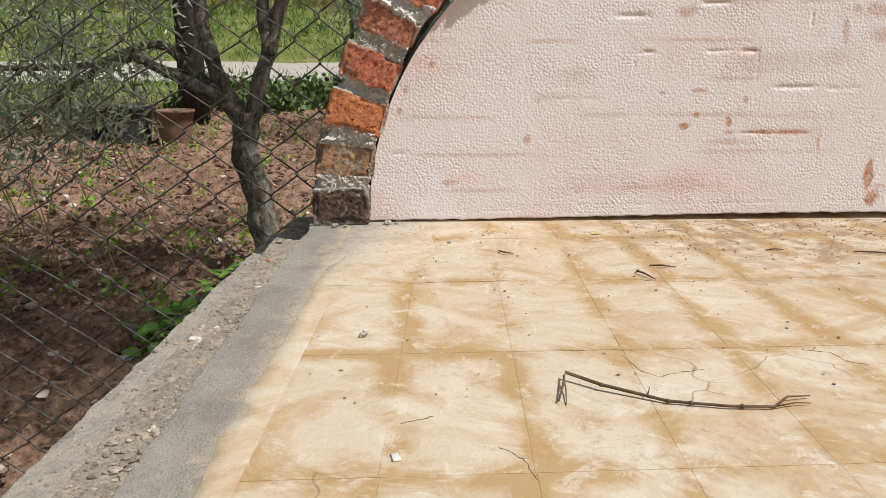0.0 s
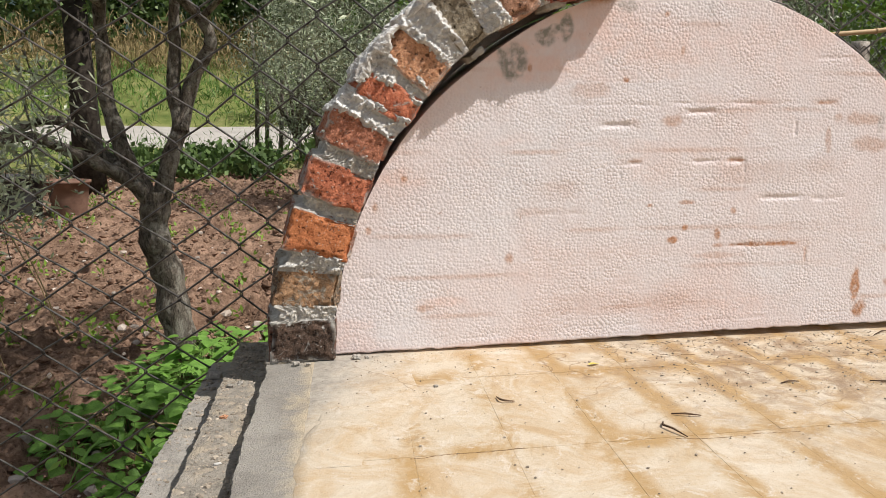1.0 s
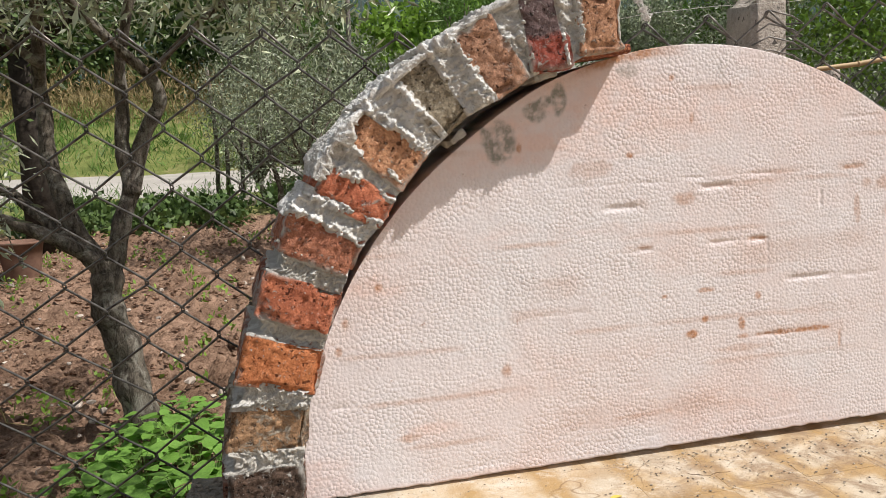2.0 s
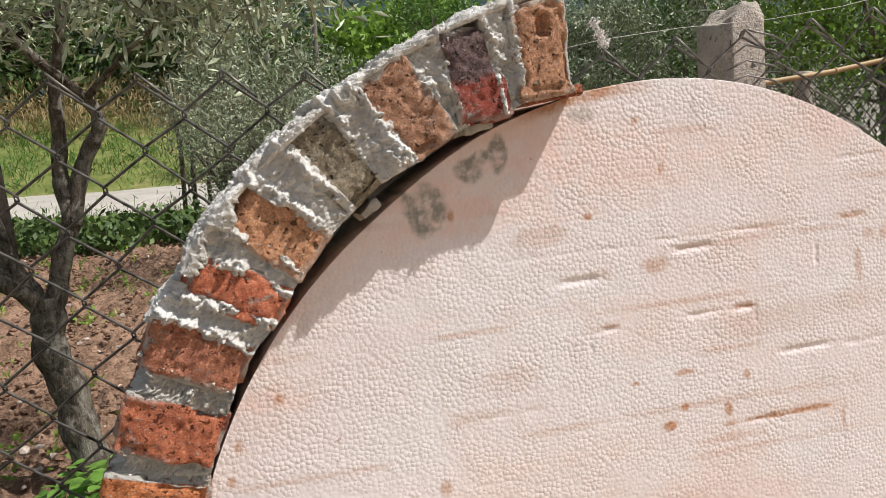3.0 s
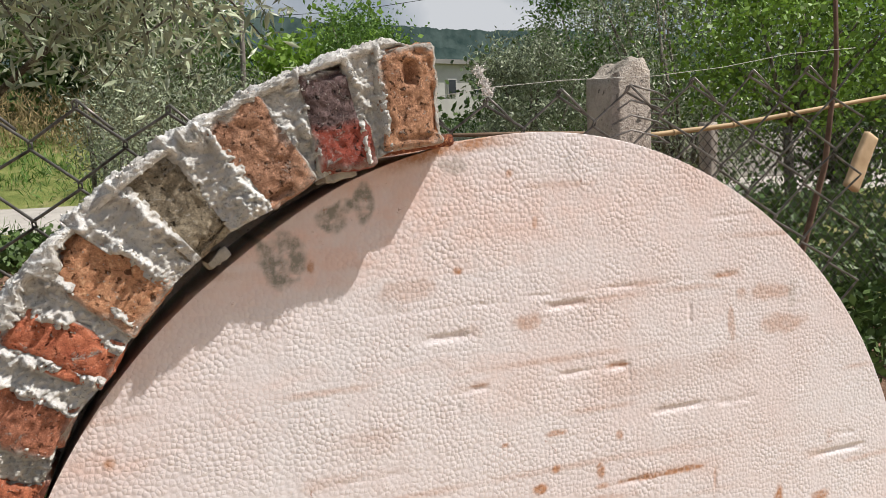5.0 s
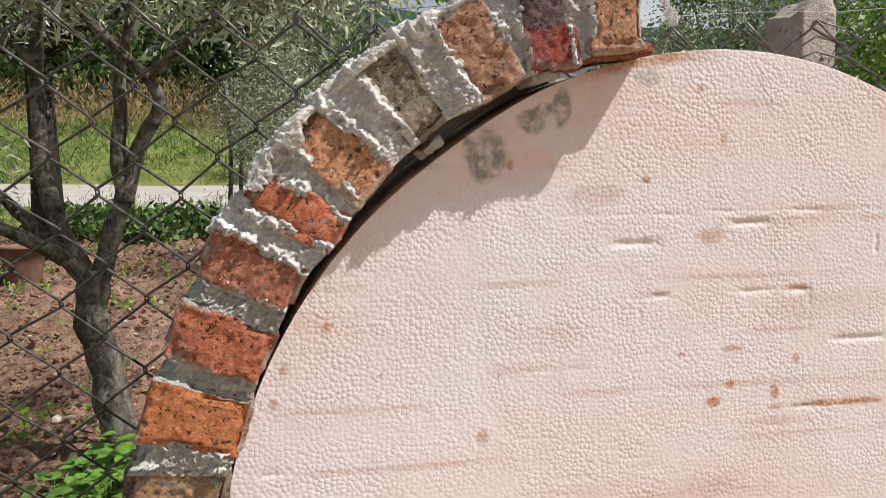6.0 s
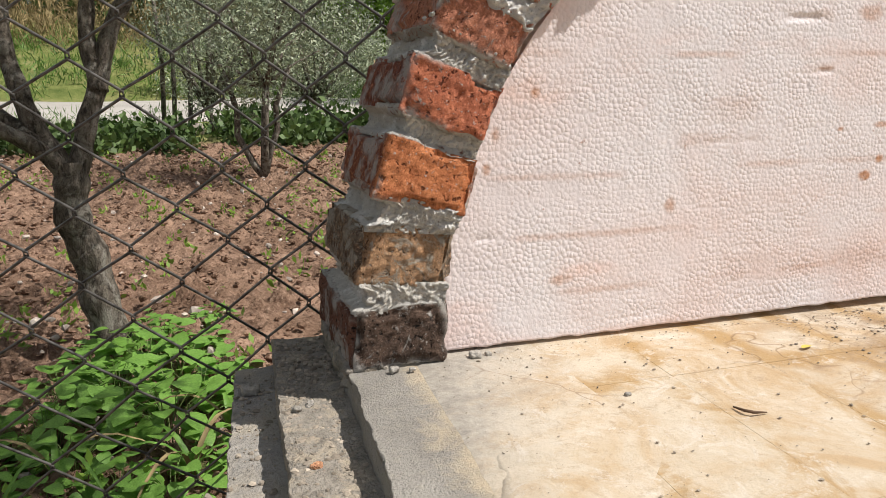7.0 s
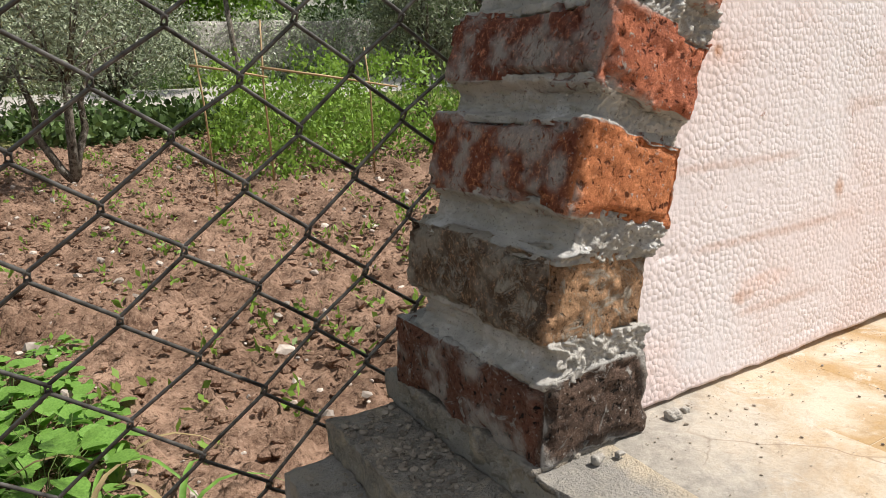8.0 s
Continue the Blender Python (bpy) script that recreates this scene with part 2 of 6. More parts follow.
LIME = (0.60, 0.575, 0.53)
MAT_BRICK = {
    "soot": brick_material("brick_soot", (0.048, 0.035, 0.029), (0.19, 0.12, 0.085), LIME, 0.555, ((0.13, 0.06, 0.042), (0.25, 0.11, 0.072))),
    # These side colours also carry the shade on faces turned from the sun.
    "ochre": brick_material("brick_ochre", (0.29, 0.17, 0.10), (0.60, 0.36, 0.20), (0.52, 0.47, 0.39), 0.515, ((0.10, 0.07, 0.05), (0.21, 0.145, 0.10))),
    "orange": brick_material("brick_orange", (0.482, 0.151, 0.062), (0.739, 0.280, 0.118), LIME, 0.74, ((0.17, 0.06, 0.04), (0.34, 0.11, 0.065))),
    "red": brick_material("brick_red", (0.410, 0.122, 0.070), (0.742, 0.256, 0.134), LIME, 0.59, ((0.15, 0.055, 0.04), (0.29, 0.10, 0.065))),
    "brown": brick_material("brick_brown", (0.33, 0.165, 0.105), (0.60, 0.335, 0.215), LIME, 0.585),
    "scarlet": brick_material("brick_scarlet", (0.435, 0.115, 0.064), (0.819, 0.282, 0.154), LIME, 0.57),
    "tan": brick_material("brick_tan", (0.52, 0.235, 0.125), (0.82, 0.43, 0.25), LIME, 0.64),
    "umber": brick_material("brick_umber", (0.166, 0.134, 0.096), (0.435, 0.365, 0.262), LIME, 0.575),
    "russet": brick_material("brick_russet", (0.36, 0.13, 0.08), (0.66, 0.29, 0.175), LIME, 0.575),
    "rust": brick_material("brick_rust", (0.422, 0.211, 0.128), (0.742, 0.397, 0.237), LIME, 0.60),
    "plum": brick_material("brick_plum", (0.085, 0.06, 0.062), (0.23, 0.155, 0.15), LIME, 0.57, None, ((0.27, 0.055, 0.038), (0.50, 0.12, 0.08))),
}


def mortar_material(name, hollow, crust, spot):
    """Lime mortar: smooth greyer hollows, white crumbly crust where the attribute "lip" says that it was squeezed out."""
    m, nodes, links, b = material(name, 0.95, 0.15)
    co = coords(nodes)
    lip = attribute(nodes, "lip")
    broad = noise_node(nodes, links, co, 30, 6, 0.65, 0.4)
    mid = noise_node(nodes, links, co, 110, 6, 0.72, 0.3)
    fine = noise_node(nodes, links, co, 420, 3, 0.75)
    low = ramp(nodes, links, broad, [(0.30, tuple(c * 0.80 for c in hollow)), (0.70, tuple(min(1, c * 1.15) for c in hollow))])
    high = ramp(nodes, links, broad, [(0.34, tuple(c * 0.78 for c in crust)), (0.60, crust)])
    edge = nodes.new("ShaderNodeMath")
    edge.operation = 'MULTIPLY_ADD'
    links.new(mid, edge.inputs[0])
    edge.inputs[1].default_value = 0.9
    links.new(lip, edge.inputs[2])
    col = blend(nodes, links, ramp(nodes, links, edge.outputs[0], [(0.62, 0.0), (0.95, 1.0)]), low, high)
    col = blend(nodes, links, ramp(nodes, links, mid, [(0.57, 0.0), (0.70, 0.5)]), col, spot)
    col = blend(nodes, links, ramp(nodes, links, fine, [(0.33, 0.8), (0.41, 0.0)]), col, tuple(c * 0.55 for c in spot))
    links.new(col, b.inputs["Base Color"])
    sand = noise_node(nodes, links, co, 330, 7, 0.78)
    h = nodes.new("ShaderNodeMath")
    h.operation = 'MULTIPLY_ADD'
    links.new(mid, h.inputs[0])
    links.new(ramp(nodes, links, lip, [(0.1, 0.9), (0.6, 1.5)]), h.inputs[1])
    links.new(sand, h.inputs[2])
    bump(nodes, links, b, h.outputs[0], 1.0, 0.0022)
    return m


MAT_MORTAR = mortar_material("lime_mortar", (0.64, 0.615, 0.58), (0.86, 0.845, 0.82), (0.36, 0.335, 0.295))
MAT_GREY_MORTAR = mortar_material("grey_mortar", (0.55, 0.52, 0.47), (0.76, 0.735, 0.69), (0.32, 0.285, 0.24))
MAT_CONCRETE = grainy("grey_concrete", (0.17, 0.158, 0.14), (0.36, 0.335, 0.30), 26, 0.93, 190, 0.006, (0.36, 0.32, 0.26), 14, (0.50, 0.64))
MAT_STEP = grainy("dusty_step_mortar", (0.135, 0.12, 0.10), (0.35, 0.315, 0.265), 34, 0.95, 210, 0.007, (0.40, 0.34, 0.26), 26, (0.52, 0.62))
# the post's dark spots paint the shade of holes in the concrete
MAT_POST = grainy("post_concrete", (0.26, 0.225, 0.19), (0.50, 0.445, 0.39), 22, 0.95, 180, 0.008, (0.10, 0.09, 0.08), 55, (0.60, 0.67))


def foam_material():
    """Expanded polystyrene: pressed bead cells, dirt in the creases, pink clay stains."""
    m, nodes, links, b = material("stained_white_foam", 0.6, 0.35)
    co = coords(nodes)
    sep = nodes.new("ShaderNodeSeparateXYZ")
    links.new(co, sep.inputs[0])
    flat = nodes.new("ShaderNodeCombineXYZ")
    links.new(sep.outputs["X"], flat.inputs["X"])
    links.new(sep.outputs["Z"], flat.inputs["Y"])
    wander = nodes.new("ShaderNodeTexNoise")
    wander.inputs["Scale"].default_value = 60
    links.new(co, wander.inputs["Vector"])
    shift = nodes.new("ShaderNodeVectorMath")
    shift.operation = 'MULTIPLY_ADD'
    links.new(wander.outputs["Color"], shift.inputs[0])
    shift.inputs[1].default_value = (0.003, 0.003, 0.0)
    links.new(flat.outputs[0], shift.inputs[2])
    cells = {}
    for feature in ('DISTANCE_TO_EDGE', 'F1'):
        vor = nodes.new("ShaderNodeTexVoronoi")
        vor.voronoi_dimensions, vor.feature = '2D', feature
        vor.inputs["Scale"].default_value = 182
        vor.inputs["Randomness"].default_value = 0.85
        links.new(shift.outputs[0], vor.inputs["Vector"])
        cells[feature] = vor
    near, rim = cells['F1'], cells['DISTANCE_TO_EDGE']
    crease = ramp(nodes, links, rim.outputs["Distance"], [(0.0, 1.0), (0.13, 0.0)])
    tint = noise_node(nodes, links, co, 5, 5, 0.6, 0.4)
    col = ramp(nodes, links, tint, [(0.35, (0.775, 0.735, 0.745)), (0.68, (0.775, 0.68, 0.67))])
    cell_tone = ramp(nodes, links, near.outputs["Color"], [(0.0, (0.92, 0.91, 0.91)), (1.0, (1.0, 1.0, 1.0))])
    col = blend(nodes, links, 1.0, col, cell_tone, 'MULTIPLY')
    for name, colour, amount in (("pink", (0.78, 0.48, 0.375), 0.46), ("brown", (0.46, 0.235, 0.13), 0.95), ("cement", (0.27, 0.25, 0.21), 0.92)):
        broken = ramp(nodes, links, noise_node(nodes, links, co, 130 if name != "pink" else 40, 4, 0.7), [(0.30, 0.45), (0.62, 1.25)])
        mul = nodes.new("ShaderNodeMath")
        mul.operation, mul.use_clamp = 'MULTIPLY', True
        links.new(attribute(nodes, name), mul.inputs[0])
        mul.inputs[1].default_value = amount
        again = nodes.new("ShaderNodeMath")
        again.operation, again.use_clamp = 'MULTIPLY', True
        links.new(mul.outputs[0], again.inputs[0])
        links.new(broken, again.inputs[1])
        col = blend(nodes, links, again.outputs[0], col, colour)
    grime = ramp(nodes, links, noise_node(nodes, links, co, 9, 6, 0.7, 0.8), [(0.50, 0.0), (0.72, 0.42)])
    lines = blend(nodes, links, 1.0, crease, grime, 'MULTIPLY')
    col = blend(nodes, links, lines, col, (0.60, 0.38, 0.30))
    speck = noise_node(nodes, links, co, 70, 7, 0.78, 0.6)
    col = blend(nodes, links, ramp(nodes, links, speck, [(0.63, 0.0), (0.68, 0.75)]), col, (0.36, 0.21, 0.15))
    links.new(col, b.inputs["Base Color"])
    # each bead: a low pillow with its own height and its own tilt
    pillow = ramp(nodes, links, rim.outputs["Distance"], [(0.0, 0.0), (0.07, 0.40), (0.18, 0.80), (0.34, 1.0)])
    round_top = ramp(nodes, links, near.outputs["Distance"], [(0.0, 1.0), (0.24, 0.86), (0.44, 0.48), (0.62, 0.12), (0.85, 0.0)])
    dome = blend(nodes, links, 0.90, pillow, round_top)
    local = nodes.new("ShaderNodeVectorMath")
    local.operation = 'SUBTRACT'
    links.new(shift.outputs[0], local.inputs[0])
    links.new(near.outputs["Position"], local.inputs[1])
    lean = nodes.new("ShaderNodeVectorMath")
    lean.operation = 'SUBTRACT'
    links.new(near.outputs["Color"], lean.inputs[0])
    lean.inputs[1].default_value = (0.5, 0.5, 0.5)
    tilt = nodes.new("ShaderNodeVectorMath")
    tilt.operation = 'DOT_PRODUCT'
    links.new(local.outputs[0], tilt.inputs[0])
    links.new(lean.outputs[0], tilt.inputs[1])
    tilted = nodes.new("ShaderNodeMath")
    tilted.operation = 'MULTIPLY_ADD'
    links.new(tilt.outputs["Value"], tilted.inputs[0])
    tilted.inputs[1].default_value = 55.0
    links.new(dome, tilted.inputs[2])
    tall = nodes.new("ShaderNodeMath")
    tall.operation = 'MULTIPLY_ADD'
    links.new(near.outputs["Color"], tall.inputs[0])
    tall.inputs[1].default_value = 0.30
    links.new(tilted.outputs[0], tall.inputs[2])
    worn = ramp(nodes, links, noise_node(nodes, links, co, 16, 6, 0.72, 0.5), [(0.34, 1.35), (0.66, 0.30)])
    bead = blend(nodes, links, 1.0, tall.outputs[0], worn, 'MULTIPLY')
    skin = nodes.new("ShaderNodeMath")
    skin.operation = 'MULTIPLY_ADD'
    links.new(noise_node(nodes, links, co, 55, 6, 0.7), skin.inputs[0])
    skin.inputs[1].default_value = 0.9
    links.new(bead, skin.inputs[2])
    bump(nodes, links, b, skin.outputs[0], 1.0, 0.00056)
    return m


MAT_FOAM = foam_material()


def slab_material():
    """Grey trowelled mortar that cream clay dust covers unevenly towards the tiles."""
    m, nodes, links, b = material("trowelled_mortar", 0.9, 0.25)
    co = nodes.new("ShaderNodeNewGeometry").outputs["Position"]
    broad = noise_node(nodes, links, co, 10, 6, 0.65, 0.5)
    mid = noise_node(nodes, links, co, 70, 6, 0.72)
    fine = noise_node(nodes, links, co, 420, 3, 0.7)
    col = ramp(nodes, links, broad, [(0.3, (0.24, 0.222, 0.195)), (0.7, (0.38, 0.355, 0.315))])
    col = blend(nodes, links, ramp(nodes, links, mid, [(0.5, 0.0), (0.68, 0.6)]), col, (0.40, 0.365, 0.30))
    col = blend(nodes, links, ramp(nodes, links, fine, [(0.30, 0.6), (0.45, 0.0)]), col, (0.10, 0.09, 0.08))
    sep = nodes.new("ShaderNodeSeparateXYZ")
    links.new(co, sep.inputs[0])
    off = nodes.new("ShaderNodeMath")
    off.operation = 'MULTIPLY_ADD'
    links.new(sep.outputs["Y"], off.inputs[0])
    off.inputs[1].default_value = -0.052
    links.new(sep.outputs["X"], off.inputs[2])
    wav = nodes.new("ShaderNodeMath")
    wav.operation = 'MULTIPLY_ADD'
    links.new(noise_node(nodes, links, co, 14, 8, 0.75, 0.8), wav.inputs[0])
    wav.inputs[1].default_value = 0.12
    links.new(off.outputs[0], wav.inputs[2])
    scale_up = nodes.new("ShaderNodeMapRange")
    links.new(wav.outputs[0], scale_up.inputs["Value"])
    scale_up.inputs["From Min"].default_value = -0.006
    scale_up.inputs["From Max"].default_value = 0.026
    col = blend(nodes, links, scale_up.outputs[0], col, blend(nodes, links, broad, (0.46, 0.37, 0.25), (0.58, 0.50, 0.38)))
    links.new(col, b.inputs["Base Color"])
    h = nodes.new("ShaderNodeMath")
    h.operation = 'ADD'
    links.new(mid, h.inputs[0])
    links.new(fine, h.inputs[1])
    bump(nodes, links, b, h.outputs[0], 0.9, 0.0035)
    return m


MAT_SLAB = slab_material()


def floor_material(name="clay_washed_tile", tiled=True):
    """Fire tile under a dried cream clay wash: ochre stains gathered along the joints, scuffs, hair cracks."""
    m, nodes, links, b = material(name, 0.75, 0.3)
    co = nodes.new("ShaderNodeNewGeometry").outputs["Position"]
    info = nodes.new("ShaderNodeObjectInfo")
    broad = noise_node(nodes, links, co, 5.5, 5, 0.6, 0.5)
    stain = noise_node(nodes, links, co, 7.0, 7, 0.66, 1.6)
    fine = noise_node(nodes, links, co, 170, 4, 0.7)
    col = ramp(nodes, links, broad, [(0.3, (0.53, 0.445, 0.33)), (0.7, (0.61, 0.54, 0.44))])
    soft = ramp(nodes, links, stain, [(0.44, 0.0), (0.62, 0.66)])
    col = blend(nodes, links, soft, col, (0.43, 0.28, 0.13))
    if tiled:
        sep = nodes.new("ShaderNodeSeparateXYZ")
        links.new(coords(nodes), sep.inputs[0])
        sides = []
        for axis_name, width in (("X", 0.24), ("Y", 0.13)):
            a = nodes.new("ShaderNodeMath")
            a.operation = 'ABSOLUTE'
            links.new(sep.outputs[axis_name], a.inputs[0])
            sides.append(ramp(nodes, links, a.outputs[0], [(0.5 - width, 0.0), (0.5, 1.0)]))
        rim = blend(nodes, links, 1.0, sides[0], sides[1], 'LIGHTEN')
        patch = ramp(nodes, links, noise_node(nodes, links, co, 4.6, 7, 0.7, 1.2), [(0.42, 0.0), (0.57, 1.0)])
        rim = blend(nodes, links, 1.0, rim, patch, 'MULTIPLY')
        col = blend(nodes, links, ramp(nodes, links, rim, [(0.05, 0.0), (0.6, 0.85)]), col, (0.40, 0.255, 0.105))
    scuff = noise_node(nodes, links, co, 24, 8, 0.78, 1.0)
    col = blend(nodes, links, ramp(nodes, links, scuff, [(0.55, 0.0), (0.64, 0.8)]), col, (0.62, 0.56, 0.48))
    dirt = noise_node(nodes, links, co, 62, 6, 0.75, 0.6)
    grimy = ramp(nodes, links, noise_node(nodes, links, co, 3.1, 4, 0.6), [(0.42, 0.15), (0.66, 1.0)])
    col = blend(nodes, links, blend(nodes, links, 1.0, ramp(nodes, links, dirt, [(0.52, 0.0), (0.66, 0.75)]), grimy, 'MULTIPLY'), col, (0.33, 0.24, 0.15))
    col = blend(nodes, links, ramp(nodes, links, fine, [(0.60, 0.0), (0.74, 0.5)]), col, (0.30, 0.21, 0.13))
    away = nodes.new("ShaderNodeVectorMath")
    away.operation = 'DISTANCE'
    links.new(co, away.inputs[0])
    away.inputs[1].default_value = (0.70, -0.15, 0.0)
    swept = ramp(nodes, links, away.outputs["Value"], [(0.10, 1.0), (0.42, 0.0)])
    soiled = ramp(nodes, links, noise_node(nodes, links, co, 16, 8, 0.76, 1.0), [(0.44, 0.0), (0.60, 0.85)])
    col = blend(nodes, links, blend(nodes, links, 1.0, swept, soiled, 'MULTIPLY'), col, (0.25, 0.165, 0.10))
    vor = nodes.new("ShaderNodeTexVoronoi")
    vor.feature = 'DISTANCE_TO_EDGE'
    vor.inputs["Scale"].default_value = 6.5
    warp = nodes.new("ShaderNodeMix")
    warp.data_type = 'RGBA'
    warp.inputs[0].default_value = 0.06
    wob = nodes.new("ShaderNodeTexNoise")
    wob.inputs["Scale"].default_value = 14
    links.new(co, wob.inputs["Vector"])
    links.new(co, warp.inputs[6])
    links.new(wob.outputs["Color"], warp.inputs[7])
    links.new(warp.outputs[2], vor.inputs["Vector"])
    line = ramp(nodes, links, vor.outputs["Distance"], [(0.002, 1.0), (0.006, 0.0)])
    where = ramp(nodes, links, noise_node(nodes, links, co, 3.7, 3, 0.5), [(0.56, 0.0), (0.62, 0.7)])
    crack = blend(nodes, links, 1.0, line, where, 'MULTIPLY')
    col = blend(nodes, links, crack, col, (0.20, 0.12, 0.06))
    # grey mortar dust trodden over the tiles beside the slab
    side_x = nodes.new("ShaderNodeSeparateXYZ")
    links.new(co, side_x.inputs[0])
    slant = nodes.new("ShaderNodeMath")
    slant.operation = 'MULTIPLY_ADD'
    links.new(side_x.outputs["Y"], slant.inputs[0])
    slant.inputs[1].default_value = -0.5
    links.new(side_x.outputs["X"], slant.inputs[2])
    wavy = nodes.new("ShaderNodeMath")
    wavy.operation = 'MULTIPLY_ADD'
    links.new(noise_node(nodes, links, co, 11, 8, 0.72, 0.9), wavy.inputs[0])
    wavy.inputs[1].default_value = 0.20
    links.new(slant.outputs[0], wavy.inputs[2])
    dusty = ramp(nodes, links, wavy.outputs[0], [(0.135, 0.92), (0.185, 0.45), (0.26, 0.0)])
    grey = ramp(nodes, links, noise_node(nodes, links, co, 60, 6, 0.7), [(0.35, (0.25, 0.23, 0.20)), (0.65, (0.42, 0.385, 0.33))])
    col = blend(nodes, links, dusty, col, grey)
    rnd = ramp(nodes, links, info.outputs["Random"], [(0.0, (0.96, 0.95, 0.93)), (1.0, (1.0, 1.0, 1.0))])
    if tiled:
        col = blend(nodes, links, 1.0, col, rnd, 'MULTIPLY')
    links.new(col, b.inputs["Base Color"])
    h = nodes.new("ShaderNodeMath")
    h.operation = 'ADD'
    links.new(scuff, h.inputs[0])
    links.new(fine, h.inputs[1])
    bump(nodes, links, b, h.outputs[0], 0.7, 0.0016)
    return m


MAT_FLOOR = floor_material()
MAT_JOINT = grainy("clay_joint", (0.42, 0.31, 0.18), (0.60, 0.52, 0.40), 9, 0.9, 300, 0.001)


def simple(name, dark, light, scale, rough=0.6, spec=0.4, metal=0.0, random_mix=0.0, relief=0.0, translucent=0.0):
    m, nodes, links, b = material(name, rough, spec, metal)
    co = coords(nodes)
    f = noise_node(nodes, links, co, scale, 4, 0.6)
    col = ramp(nodes, links, f, [(0.3, dark), (0.7, light)])
    if random_mix:
        geo = nodes.new("ShaderNodeNewGeometry")
        r = ramp(nodes, links, geo.outputs["Random Per Island"], [(0.0, tuple(c * (1 - random_mix) for c in (1, 1, 1))), (1.0, tuple(c * (1 + random_mix) for c in (1, 1, 1)))])
        col = blend(nodes, links, 1.0, col, r, 'MULTIPLY')
    links.new(col, b.inputs["Base Color"])
    if relief:
        bump(nodes, links, b, f, 0.7, relief)
    if translucent:
        t = nodes.new("ShaderNodeBsdfTranslucent")
        links.new(col, t.inputs["Color"])
        mix = nodes.new("ShaderNodeMixShader")
        mix.inputs[0].default_value = translucent
        links.new(b.outputs[0], mix.inputs[1])
        links.new(t.outputs[0], mix.inputs[2])
        links.new(mix.outputs[0], nodes["Material Output"].inputs["Surface"])
    return m


MAT_WIRE = simple("dull_zinc_wire", (0.055, 0.050, 0.045), (0.26, 0.245, 0.225), 60, 0.40, 0.5, 0.6)
def bark_material():
    """Grey olive bark: dark furrows, pale blotches of lichen and of sunlight put into the colour."""
    m, nodes, links, b = material("olive_bark", 0.95, 0.15)
    co = coords(nodes)
    stretch = nodes.new("ShaderNodeMapping")
    stretch.inputs["Scale"].default_value = (1.0, 1.0, 0.35)
    links.new(co, stretch.inputs["Vector"])
    furrow = noise_node(nodes, links, stretch.outputs[0], 34, 7, 0.72, 0.8)
    patch = noise_node(nodes, links, co, 11, 6, 0.7, 0.6)
    grain = noise_node(nodes, links, co, 150, 3, 0.7)
    col = ramp(nodes, links, furrow, [(0.36, (0.035, 0.029, 0.024)), (0.48, (0.125, 0.105, 0.085)), (0.66, (0.25, 0.215, 0.175))])
    col = blend(nodes, links, ramp(nodes, links, patch, [(0.50, 0.0), (0.60, 0.75)]), col, (0.34, 0.315, 0.27))
    col = blend(nodes, links, ramp(nodes, links, grain, [(0.36, 0.6), (0.48, 0.0)]), col, (0.03, 0.025, 0.02))
    links.new(col, b.inputs["Base Color"])
    h = nodes.new("ShaderNodeMath")
    h.operation = 'MULTIPLY_ADD'
    links.new(grain, h.inputs[0])
    h.inputs[1].default_value = 0.2
    links.new(furrow, h.inputs[2])
    bump(nodes, links, b, h.outputs[0], 1.0, 0.014)
    return m


MAT_BARK = bark_material()
MAT_DARKBARK = simple("dark_bark", (0.018, 0.014, 0.012), (0.06, 0.05, 0.04), 16, 0.95, 0.15, relief=0.02)
MAT_OLIVE = simple("olive_leaf", (0.25, 0.295, 0.165), (0.62, 0.67, 0.50), 3, 0.36, 0.5, random_mix=0.55, translucent=0.18)
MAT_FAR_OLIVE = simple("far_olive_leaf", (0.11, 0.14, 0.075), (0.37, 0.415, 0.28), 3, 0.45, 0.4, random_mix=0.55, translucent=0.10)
MAT_MULBERRY = simple("mulberry_leaf", (0.075, 0.15, 0.02), (0.24, 0.38, 0.06), 3, 0.5, 0.4, random_mix=0.5, translucent=0.25)
MAT_GREEN = simple("green_leaf", (0.055, 0.125, 0.022), (0.18, 0.31, 0.065), 2, 0.5, 0.4, random_mix=0.4, translucent=0.3)
MAT_BRIGHT = simple("bright_leaf", (0.14, 0.25, 0.03), (0.30, 0.46, 0.08), 3, 0.5, 0.4, random_mix=0.35, translucent=0.35)
MAT_DEEP = simple("deep_leaf", (0.032, 0.068, 0.016), (0.13, 0.20, 0.055), 2, 0.55, 0.4, random_mix=0.4, translucent=0.2)
MAT_BEAN = simple("bean_leaf", (0.11, 0.24, 0.035), (0.24, 0.43, 0.085), 14, 0.5, 0.4, random_mix=0.25, translucent=0.3)
MAT_STRAW = simple("dry_grass", (0.20, 0.15, 0.07), (0.40, 0.31, 0.16), 3, 0.8, 0.2, random_mix=0.3)
MAT_CANE = simple("dry_cane", (0.30, 0.195, 0.095), (0.52, 0.36, 0.19), 9, 0.6, 0.4)
MAT_ROAD = grainy("gravel_road", (0.29, 0.27, 0.24), (0.46, 0.43, 0.39), 1.4, 0.95, 40, 0.01)
MAT_TWIG = simple("brown_twig", (0.06, 0.035, 0.022), (0.16, 0.10, 0.06), 60, 0.8, 0.3)
MAT_CRUMB = simple("mortar_crumb", (0.20, 0.165, 0.125), (0.42, 0.36, 0.29), 40, 0.95, 0.2, random_mix=0.35)
MAT_STONE = simple("garden_stone", (0.30, 0.24, 0.20), (0.60, 0.53, 0.46), 20, 0.9, 0.2, random_mix=0.4)
